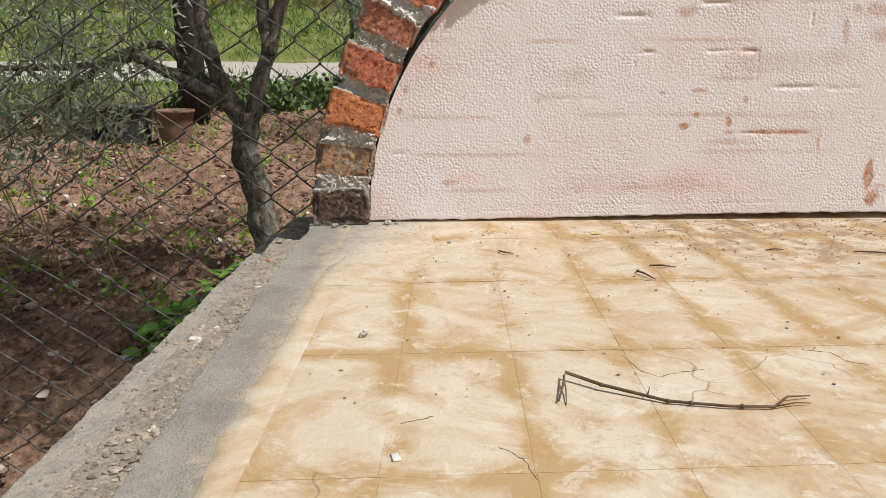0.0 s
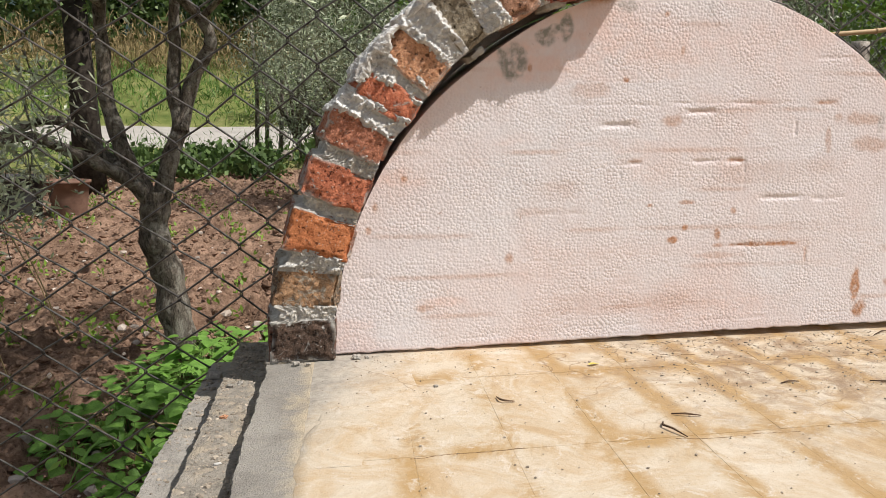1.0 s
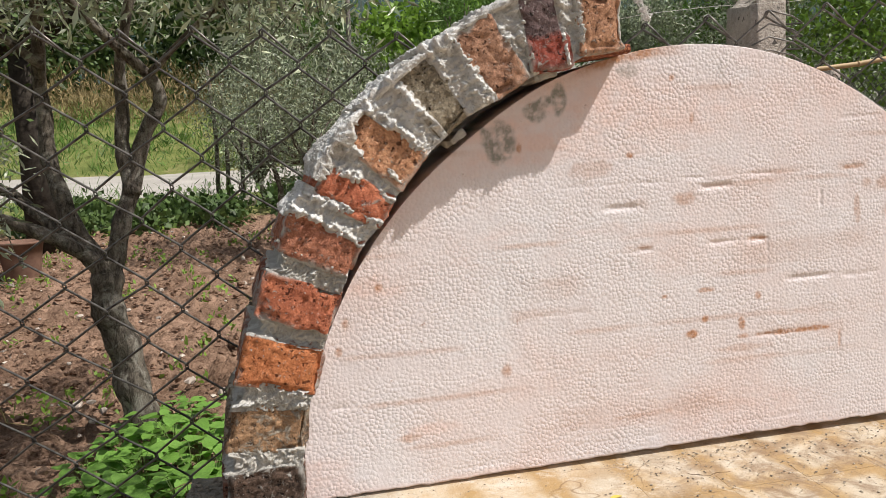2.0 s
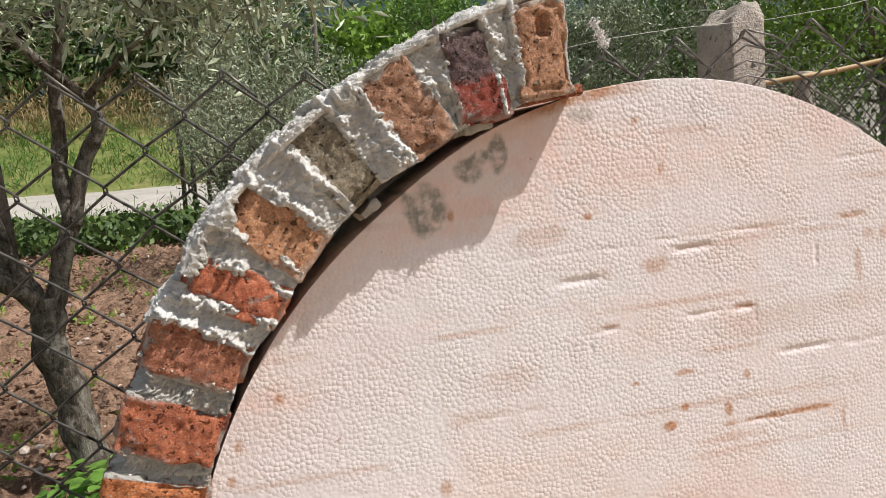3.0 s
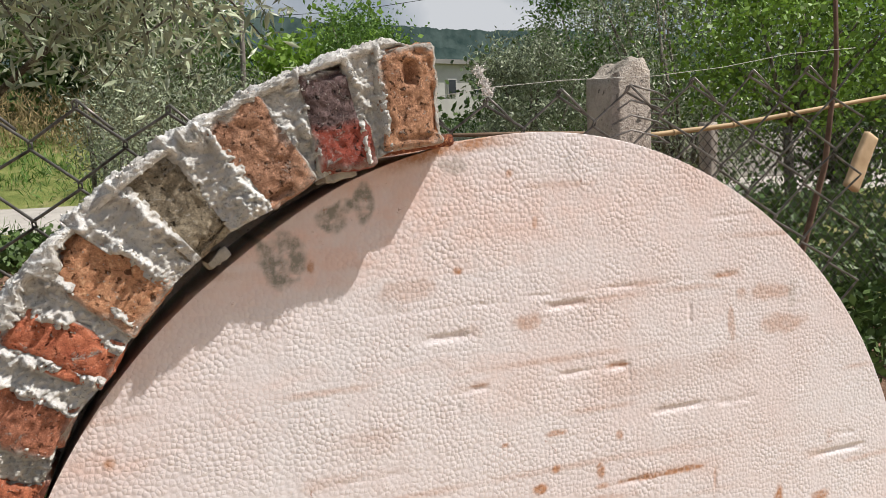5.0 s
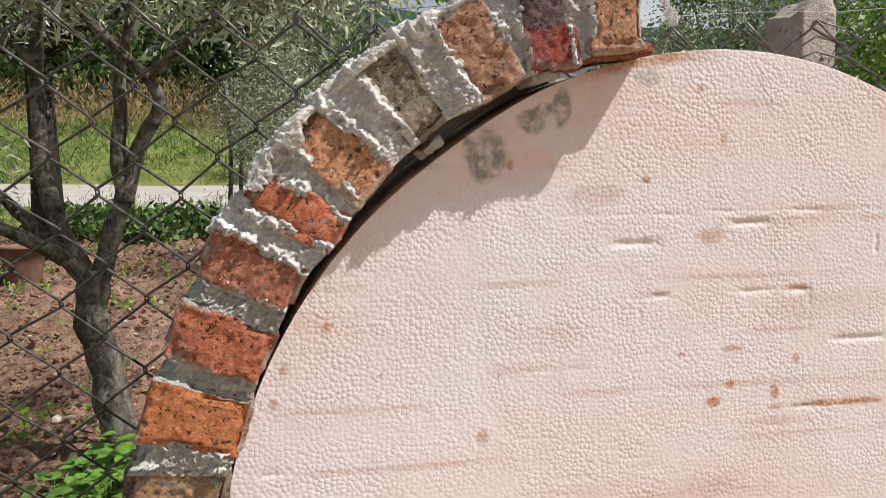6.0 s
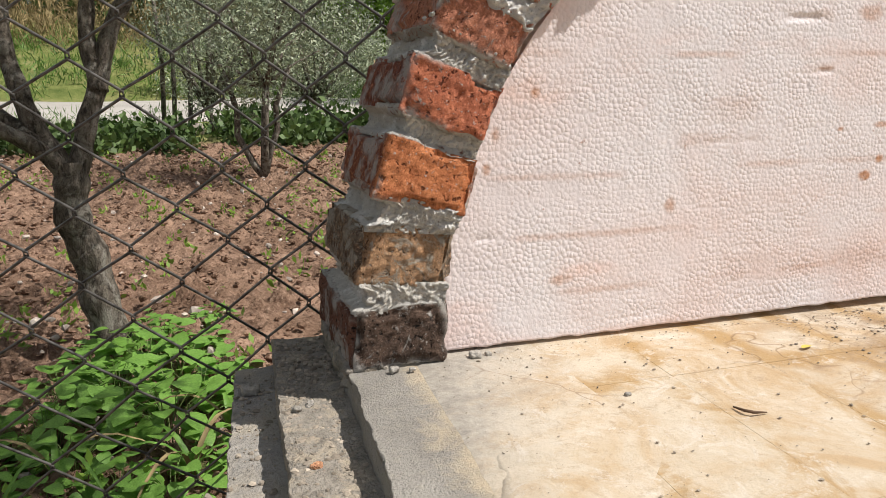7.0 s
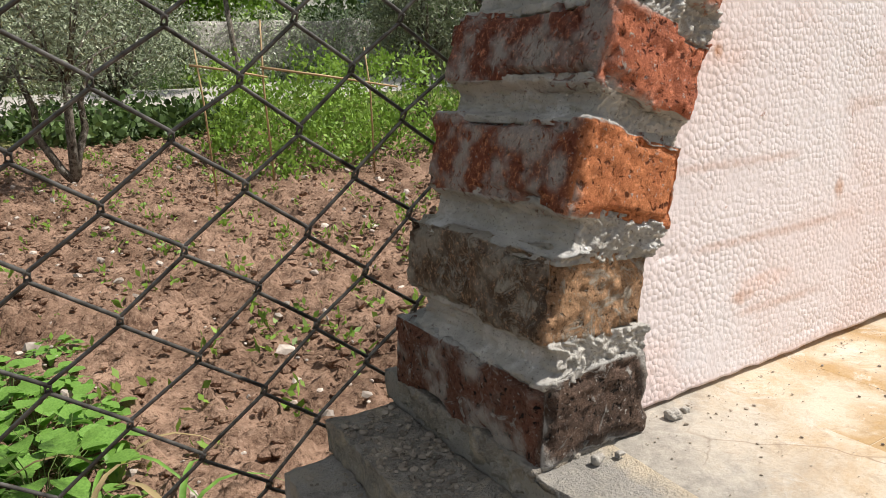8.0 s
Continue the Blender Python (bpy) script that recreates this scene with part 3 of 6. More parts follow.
MAT_PLASTIC = simple("black_plastic", (0.02, 0.02, 0.022), (0.05, 0.05, 0.05), 8, 0.5, 0.5)
MAT_CLAYPOT = simple("faded_pot", (0.13, 0.07, 0.05), (0.24, 0.14, 0.10), 8, 0.8, 0.3)
MAT_HILL = simple("far_pine_hill", (0.022, 0.040, 0.038), (0.062, 0.088, 0.082), 0.09, 1.0, 0.0)
MAT_PLASTER = simple("house_plaster", (0.55, 0.53, 0.5), (0.7, 0.68, 0.64), 1.0, 0.9, 0.2)


def ground_material():
    m, nodes, links, b = material("garden_soil_and_grass", 0.97, 0.1)
    co = nodes.new("ShaderNodeNewGeometry").outputs["Position"]
    f1 = noise_node(nodes, links, co, 4.2, 7, 0.7, 0.4)
    f2 = noise_node(nodes, links, co, 45, 5, 0.7)
    soil = ramp(nodes, links, f1, [(0.32, (0.14, 0.083, 0.056)), (0.66, (0.415, 0.268, 0.187))])
    soil = blend(nodes, links, ramp(nodes, links, f2, [(0.34, 0.85), (0.46, 0.0)]), soil, (0.075, 0.043, 0.030))
    soil = blend(nodes, links, ramp(nodes, links, f2, [(0.52, 0.0), (0.70, 0.8)]), soil, (0.50, 0.35, 0.255))
    # broad darker patches put into the soil colour, like dappled shade
    dapple = ramp(nodes, links, noise_node(nodes, links, co, 1.6, 5, 0.65, 0.5), [(0.38, (0.70, 0.68, 0.66)), (0.56, (1.0, 1.0, 1.0))])
    soil = blend(nodes, links, 1.0, soil, dapple, 'MULTIPLY')
    grass = ramp(nodes, links, noise_node(nodes, links, co, 1.1, 6, 0.7), [(0.3, (0.09, 0.125, 0.033)), (0.5, (0.19, 0.215, 0.068)), (0.7, (0.34, 0.29, 0.145))])
    col = blend(nodes, links, attribute(nodes, "grass"), soil, grass)
    links.new(col, b.inputs["Base Color"])
    f3 = noise_node(nodes, links, co, 14, 6, 0.72, 0.4)
    h = nodes.new("ShaderNodeMath")
    h.operation = 'MULTIPLY_ADD'
    links.new(f3, h.inputs[0])
    h.inputs[1].default_value = 1.6
    links.new(f2, h.inputs[2])
    bump(nodes, links, b, h.outputs[0], 1.0, 0.016)
    return m


MAT_SOIL = ground_material()


# ---- ground, road, hills ----
def ground_z(x, y):
    x, y = np.asarray(x, float), np.asarray(y, float)
    return -0.95 + 0.068 * np.clip(y - 5, 0, 17) + 0.02 * np.clip(y - 22, 0, 200) + 0.33 * np.clip(y - 20.6, 0, 9) * smooth(4.5, 0.5, x)


def axis(spans):
    out = []
    for a, b, step in spans:
        out.extend(np.arange(a, b, step))
    return np.array(out + [spans[-1][1]])


def build_ground():
    xs = axis([(-900, -60, 60), (-60, -12, 4), (-12, -4, 0.5), (-4, 4.5, 0.028), (4.5, 14, 0.6), (14, 60, 5), (60, 900, 60)])
    ys = axis([(-300, -20, 40), (-20, -2, 2), (-2, 0.2, 0.12), (0.2, 6, 0.026), (6, 13, 0.06), (13, 24, 0.3), (24, 60, 3), (60, 1500, 60)])
    gx, gy = np.meshgrid(xs, ys)
    gx, gy = gx.ravel(), gy.ravel()
    gz = ground_z(gx, gy)
    p = np.stack([gx, gy, np.zeros_like(gx)], 1)
    near = smooth(14, 11.5, gy) * smooth(-7, -5, gx) * smooth(9, 7, gx)
    clod = fbm(p, 1.1, 3, 3) * 0.06 + np.abs(fbm(p, 6, 4, 8, 0.6)) * 0.07 + np.clip(fbm(p, 13, 3, 12) - 0.05, 0, 1) * 0.12
    rows = 0.02 * np.sin(gx * 4.2 + 0.6 * gy)
    gz = gz + near * (clod - 0.03 + rows) + (1 - near) * 0.03 * fbm(p, 0.6, 2, 4)
    faces = []
    nx, ny = len(xs), len(ys)
    idx = np.arange(nx * ny).reshape(ny, nx)
    faces = np.stack([idx[:-1, :-1], idx[:-1, 1:], idx[1:, 1:], idx[1:, :-1]], -1).reshape(-1, 4)
    me = mesh_from("ground", np.stack([gx, gy, gz], 1), faces, MAT_SOIL)
    edge = fbm(p, 0.8, 3, 21) * 0.9
    grass = smooth(11.2, 12.6, gy + edge)
    grass = np.maximum(grass, smooth(5.5, 7.5, np.abs(gx - 0.5) + edge) * 0.8)
    at = me.attributes.new("grass", 'FLOAT', 'POINT')
    at.data.foreach_set("value", grass.astype(np.float32))
    tagged(new("ground", me), "reddish brown dug garden soil with clods, grass beyond", "ground", kind="structure")


build_ground()


def build_road():
    xs = axis([(-60, -12, 3), (-12, 16, 0.5), (16, 60, 3)])
    vs, fs = [], []
    for i, x in enumerate(xs):
        y0 = 15.4 + 0.035 * x + 0.25 * math.sin(x * 0.9) + 0.1 * math.sin(x * 2.7)
        y1 = y0 + 5.0 + 0.2 * math.sin(x * 0.7 + 1)
        for y, dz in ((y0, -0.03), (y0 + 0.3, 0.07), (y1 - 0.3, 0.07), (y1, -0.03)):
            vs.append((x, y, float(ground_z(x, y)) + dz))
        if i:
            for k in range(3):
                a = (i - 1) * 4 + k
                fs.append([a, a + 4, a + 5, a + 1])
    tagged(new("road", mesh_from("road", vs, fs, MAT_ROAD)), "pale dusty gravel farm road", "road", kind="structure")


build_road()


def build_hills():
    bag = Bag()
    xs = np.concatenate([np.linspace(-900, -60, 60), np.arange(-58, 330, 1.6), np.linspace(332, 1100, 60)])
    for row, (y, base, amp) in enumerate(((520, 113, 5), (700, 148, 7))):
        p = np.stack([xs, np.full_like(xs, y), np.zeros_like(xs)], 1)
        top = base + amp * fbm(p, 0.006, 3, 40 + row) + 1.6 * fbm(p, 0.12, 2, 50 + row) + 1.3 * np.abs(fbm(p, 0.45, 2, 55 + row)) - (0.13 * np.clip(xs - 70, -150, 500) if row == 0 else 0.0)
        v, f = [], []
        for i, x in enumerate(xs):
            v += [(x, y - 60, 4), (x, y, top[i]), (x, y + 60, 4)]
            if i:
                a = 3 * (i - 1)
                f += [[a, a + 3, a + 4, a + 1], [a + 1, a + 4, a + 5, a + 2]]
        bag.add(v, f)
    tagged(new("backdrop_hills", bag.mesh("backdrop_hills", MAT_HILL)), "distant hazy hills covered with dark pines", "hills", kind="structure")


build_hills()


# ---- concrete base and oven floor ----
def slab_part(name, x0, slope, top, bottom, y_front, y_back, x_right, seed, parent, label="", mat=None):
    n = (56, 400, 8)

    def place(u):
        y = y_front + (u[:, 1] + 1) / 2 * (y_back - y_front)
        xl = x0 + slope * y
        t = (u[:, 0] + 1) / 2
        x = xl + (t ** 2.2) * (x_right - xl)
        z = bottom + (u[:, 2] + 1) / 2 * (top - bottom)
        p = np.stack([x, y, z], 1)
        side = (u[:, 0] < -0.99)
        back = (u[:, 1] > 0.99)
        topm = (u[:, 2] > 0.99)
        wob = fbm(p, 9, 4, seed) * 0.006 + fbm(p, 60, 3, seed + 3) * 0.003
        rimp = np.stack([xl, y, z], 1)
        rim = fbm(rimp, 9, 4, seed) * 0.006 + fbm(rimp, 55, 4, seed + 3, 0.65) * 0.006 - 0.010 * np.clip(fbm(rimp, 26, 3, seed + 9) - 0.18, 0, 1) * smooth(-0.4, 0.9, u[:, 2])
        p[:, 0] -= rim * 0.8 * np.clip(1 - (x - xl) / 0.03, 0, 1)
        p[:, 1] += np.where(back, wob * 1.5, 0)
        p[:, 2] += np.where(topm, wob * (0.50 if top < -0.01 else 0.06), 0)
        lip = topm & (side | back)
        p[:, 2] -= np.where(lip, 0.002 + 0.009 * np.clip(fbm(p, 30, 4, seed + 7), 0, 1), 0)
        return p
    v, f = lattice_box(n, place)
    return part(name, mesh_from(name, v, f, mat or MAT_CONCRETE), parent, label)


base = thing("oven_base", (0.5, -0.6, -0.95), "stepped grey concrete oven base with a tiled cream floor", "oven base")
slab_part("plinth", -0.235, 0.075, -0.066, -1.02, -1.75, 0.212, 1.55, 4, base, "rough grey concrete lower step")
slab_part("upper_step", -0.182, 0.052, -0.032, -0.066, -1.75, 0.222, 1.55, 5, base, "dusty mortar upper step with crumbs", MAT_STEP)
slab_part("slab", -0.113, 0.049, -0.0008, -0.032, -1.75, 0.225, 1.55, 6, base, "smooth grey mortar slab edge, cream clay dusted", MAT_SLAB)


jv, jf = [], []
for i, y in enumerate((-1.74, 0.118)):
    jv += [(0.075 * y - 0.0225, y, -0.0005), (1.5 + 0.075 * y, y, -0.0005)]
part("joint_bed", mesh_from("joint_bed", jv, [[0, 1, 3, 2]], MAT_JOINT, False), base, "ochre clay filling the tile joints")


# ---- arch and foam form ----
CENTRE_X, FOAM_R, FOAM_LEAN = 0.59, 0.595, 0.035


def build_foam():
    """Half disc of expanded polystyrene, its bead skin and its dents in real relief."""
    step = 0.0024
    nx = int(2 * FOAM_R / step)
    nr = int(FOAM_R / step) + 4
    xs = np.linspace(-1, 1, nx + 1)
    X, J = np.meshgrid(xs, np.arange(nr + 1) * step)
    x = CENTRE_X + FOAM_R * X.ravel()
    ang = np.sqrt(np.clip(1 - X.ravel() ** 2, 0, 1))
    top = FOAM_R * ang * (1 + 0.006 * np.sin(5 * X.ravel() + 1) - 0.019 * smooth(-0.36, -0.64, X.ravel())) + 0.004
    bottom = 0.004 + 0.009 * smooth(0.0, 0.9, x) + 0.0015 * fbm(np.stack([x, x * 0, x * 0], 1), 60, 2, 5)
    top = np.maximum(top, bottom + 0.0005)
    z = np.minimum(bottom + J.ravel(), top)
    capped = (bottom + J.ravel() - step >= top)
    p3 = np.stack([x, x * 0, z], 1)
    relief = 0.0008 * fbm(p3, 9, 3, 62) + 0.0002 * fbm(p3, 60, 2, 64)
    # pressed lines and dents of the sheet, as x, z, half length, half height, depth
    dents = [(0.497, 0.308, 0.022, 0.0026, 0.0050), (0.478, 0.294, 0.0020, 0.011, 0.0035), (0.636, 0.3115, 0.034, 0.0020, 0.0035), (0.689, 0.3125, 0.021, 0.0026, 0.0050),
             (0.709, 0.293, 0.0020, 0.019, 0.0035), (0.468, 0.3725, 0.039, 0.0026, 0.0045), (0.623, 0.3955, 0.034, 0.0026, 0.0050), (0.46, 0.4055, 0.09, 0.0016, 0.0030),
             (0.70, 0.4110, 0.17, 0.0016, 0.0030), (0.804, 0.372, 0.0030, 0.014, 0.0055), (0.783, 0.248, 0.050, 0.0024, 0.0040), (0.876, 0.246, 0.040, 0.0022, 0.0035),
             (1.057, 0.148, 0.058, 0.0026, 0.0055), (1.066, 0.172, 0.027, 0.0024, 0.0045), (0.75, 0.1645, 0.088, 0.0018, 0.0028), (0.838, 0.145, 0.0018, 0.019, 0.0025),
             (0.052, 0.128, 0.022, 0.0026, 0.0055), (0.398, 0.0945, 0.026, 0.0024, 0.0040), (0.498, 0.1015, 0.020, 0.0030, 0.0045), (0.858, 0.4125, 0.028, 0.0026, 0.0045),
             (0.55, 0.030, 0.45, 0.0014, 0.0018), (0.30, 0.021, 0.26, 0.0014, 0.0016), (0.36, 0.225, 0.06, 0.0018, 0.0020), (0.87, 0.49, 0.05, 0.0018, 0.0025)]
    rubbed = fbm(p3 * (1, 1, 2.5), 24, 3, 65)
    wob = 0.0012 * fbm(p3, 14, 2, 63)
    for dx, dz, hx, hz, depth in dents:
        lx = np.abs(x - dx) / hx
        lz = np.abs(z - dz - wob - 0.012 * (x - dx)) / hz if hz < hx else np.abs(z - dz) / hz
        relief -= (0.10 + 0.42 * smooth(-0.3, 0.4, rubbed)) * depth * smooth(1.05, 0.45, lx) * smooth(2.4, 0.4, lz)
    y = -relief + FOAM_LEAN * z
    n1, n2 = nx + 1, nr + 1
    idx = np.arange(n1 * n2).reshape(n2, n1)
    quads = np.stack([idx[:-1, :-1], idx[:-1, 1:], idx[1:, 1:], idx[1:, :-1]], -1).reshape(-1, 4)
    faces = quads[~capped[quads].all(1)].tolist()
    front = np.stack([x, y, z], 1)
    # rim and back
    rim = list(idx[0, :]) + list(idx[1:, -1]) + list(idx[-1, -2::-1]) + list(idx[-2:0:-1, 0])
    back = front[rim].copy()
    back[:, 1] = 0.195
    m0 = len(front)
    for i in range(len(rim)):
        j = (i + 1) % len(rim)
        faces.append([rim[j], rim[i], m0 + i, m0 + j])
    faces.append([m0 + i for i in range(len(rim))][::-1])
    me = mesh_from("foam_arch_form", np.concatenate([front, back]), faces, MAT_FOAM)
    full = np.concatenate([p3, back])
    fx, fz = full[:, 0], full[:, 2]
    q = np.stack([fx, fx * 0, fz], 1)
    r = np.hypot(fx - CENTRE_X, fz)
    pink = 0.42 * smooth(0.0, 0.5, fbm(q * (0.6, 1, 1.6), 5, 5, 71)) + 0.48 * smooth(0.46, 0.60, r) * smooth(0.95, 0.35, fx) * smooth(0.02, 0.22, fz) * smooth(-0.5, 0.4, fbm(q, 7, 4, 72)) + 0.6 * smooth(0.05, 0.5, fbm(q * (0.5, 1, 2.2), 11, 4, 78)) * smooth(0.9, 0.3, fx)
    pink += 0.40 * smooth(0.545, 0.60, r) * smooth(0.55, 0.8, fx) * smooth(-0.4, 0.4, fbm(q, 9, 4, 83))
    streak = smooth(0.12, 0.5, fbm(q * (0.22, 1, 3.4), 9, 5, 73))
    brown = 0.45 * streak * smooth(0.0, 0.4, fbm(q, 4, 3, 74))
    marks = ((0.945, 0.085, 0.010, 0.035, 1.0), (0.955, 0.04, 0.016, 0.016, 0.9), (0.579, 0.177, 0.010, 0.006, 1.0), (0.601, 0.198, 0.007, 0.006, 0.95), (0.663, 0.187, 0.006, 0.012, 0.85),
             (0.110, 0.285, 0.006, 0.005, 0.9), (0.75, 0.1655, 0.095, 0.0045, 0.95), (0.838, 0.147, 0.003, 0.020, 0.6), (0.534, 0.237, 0.008, 0.004, 0.8), (0.601, 0.241, 0.016, 0.004, 0.75), (0.692, 0.226, 0.007, 0.007, 0.8),
             (0.567, 0.381, 0.022, 0.010, 0.55), (1.021, 0.088, 0.018, 0.010, 0.9), (0.553, 0.555, 0.005, 0.005, 0.7), (0.584, 0.496, 0.004, 0.009, 0.7), (0.484, 0.447, 0.006, 0.005, 1.0), (0.317, 0.464, 0.004, 0.007, 1.0),
             (0.858, 0.414, 0.022, 0.004, 0.75), (0.74, 0.412, 0.03, 0.004, 0.4), (0.870, 0.347, 0.006, 0.028, 0.5), (0.935, 0.385, 0.055, 0.012, 0.5), (0.955, 0.340, 0.050, 0.015, 0.45), (0.287, 0.153, 0.009, 0.010, 0.6), (0.143, 0.073, 0.016, 0.007, 0.55),
             (0.052, 0.203, 0.005, 0.007, 0.7), (0.064, 0.240, 0.006, 0.012, 0.7), (0.695, 0.3135, 0.017, 0.003, 0.85), (0.503, 0.312, 0.015, 0.003, 0.6), (0.62, 0.54, 0.05, 0.006, 0.3), (0.42, 0.43, 0.045, 0.014, 0.35), (0.66, 0.148, 0.05, 0.006, 0.4))
    for sx, sz, rx, rz, k in marks:
        d = np.hypot((fx - sx) / rx, (fz - sz) / rz) + 0.5 * fbm(q, 60, 3, 75)
        brown = np.maximum(brown, k * smooth(1.15, 0.55, d))
    brown = np.maximum(brown, 0.9 * smooth(0.583, 0.594, r + 0.004 * fbm(q, 40, 3, 77)) * smooth(0.60, 0.50, fx) * smooth(0.38, 0.44, fx))
    rub = smooth(-0.1, 0.45, fbm(q * (0.5, 1, 1.5), 16, 4, 80))
    for dx, dz, hx, hz, depth in dents:
        if depth > 0.0018:
            near = smooth(1.15, 0.8, np.abs(fx - dx) / (hx + 0.006)) * smooth(0.009, 0.001, np.abs(fz - dz - 0.003) - hz)
            brown = np.maximum(brown, 0.30 * near * rub)
    for lz in (0.062, 0.128, 0.196, 0.262, 0.330, 0.396, 0.462):
        line = smooth(0.006, 0.001, np.abs(fz - lz - 0.004 * fbm(q, 5, 2, 81) - 0.006 * (fx - 0.5)))
        brown = np.maximum(brown, 0.40 * line * smooth(0.02, 0.4, fbm(q * (1, 1, 0.3), 6, 3, 82 + int(lz * 1000))))
    cement = np.zeros(len(fx))
    for sx, sz, rx, rz in ((0.285, 0.474, 0.027, 0.031), (0.342, 0.512, 0.018, 0.014), (0.357, 0.525, 0.013, 0.010), (0.378, 0.528, 0.012, 0.022), (0.484, 0.566, 0.018, 0.012), (0.634, 0.566, 0.007, 0.012), (0.974, 0.377, 0.008, 0.022)):
        d = np.hypot((fx - sx) / rx, (fz - sz) / rz) + 0.42 * fbm(q, 46, 4, 76, 0.6)
        cement = np.maximum(cement, smooth(1.10, 0.70, d) * smooth(-0.75, 0.15, fbm(q, 110, 3, 79)) * (0.5 if sx > 0.45 else 1))
    for name, val in (("pink", pink), ("brown", brown), ("cement", cement)):
        a = me.attributes.new(name, 'FLOAT', 'POINT')
        a.data.foreach_set("value", np.clip(val, 0, 1).astype(np.float32))
    tagged(new("foam_arch_form", me), "half-round white polystyrene arch form, stained pink and scratched", "foam board")


build_foam()

# brick by brick: x, z of the middle, turn in degrees, height, clay, proud of the front plane, length
BRICKS = [
    (-0.057, 0.035, 0, 0.069, "soot", 0.000, 0.212), (-0.047, 0.118, -6, 0.070, "ochre", -0.004, 0.200), (-0.024, 0.202, -16, 0.070, "orange", 0.006, 0.200),
    (0.002, 0.281, -21, 0.066, "red", 0.002, 0.205), (0.034, 0.354, -27, 0.060, "russet", 0.004, 0.20), (0.078, 0.413, -29, 0.054, "scarlet", 0.005, 0.20),
    (0.122, 0.473, -39, 0.067, "tan", 0.006, 0.20), (0.188, 0.535, -51, 0.068, "umber", 0.006, 0.20), (0.265, 0.581, -57, 0.068, "brown", 0.006, 0.20),
    (0.342, 0.613, -79, 0.064, "plum", 0.006, 0.20), (0.418, 0.637, -85, 0.069, "rust", 0.008, 0.20)]
FRONT_Y = -0.025
HALF_R = 0.0525
arch = thing("brick_arch", (-0.057, 0.08, 0.0), "unfinished arch of old red bricks with rough pale mortar", "brick arch")
CRUST = []
for i, (bx, bz, turn, h, clay, proud, length) in enumerate(BRICKS):
    v, f, smear = worn_box((HALF_R, length / 2, h / 2), 0.006, 0.0028, 0.0036, 26, 100 + i, 0.006, 0.013 if i > 3 else 0.0, (-0.034, -0.014, 0.004, 0.0045, 0.011) if clay == "rust" else None)
    a = radians(turn)
    rot = np.array([[math.cos(a), 0, -math.sin(a)], [0, 1, 0], [math.sin(a), 0, math.cos(a)]])
    w = v @ rot.T + np.array([bx, FRONT_Y - proud + length / 2, bz])
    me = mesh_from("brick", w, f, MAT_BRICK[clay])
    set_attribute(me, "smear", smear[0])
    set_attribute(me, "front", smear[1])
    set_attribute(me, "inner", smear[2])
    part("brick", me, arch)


def brick_edge(i, side, u):
    """A point on the lower (-1) or upper (1) bed of brick i, u from -1 (outside) to 1 (inside)."""
    bx, bz, turn, h = BRICKS[i][:4]
    a = radians(turn)
    lx, lz = u * HALF_R, side * (h / 2 - (0.0155 if max(i, 4) == i else 0.0090))
    return np.array([bx + lx * math.cos(a) - lz * math.sin(a), bz + lx * math.sin(a) + lz * math.cos(a)])


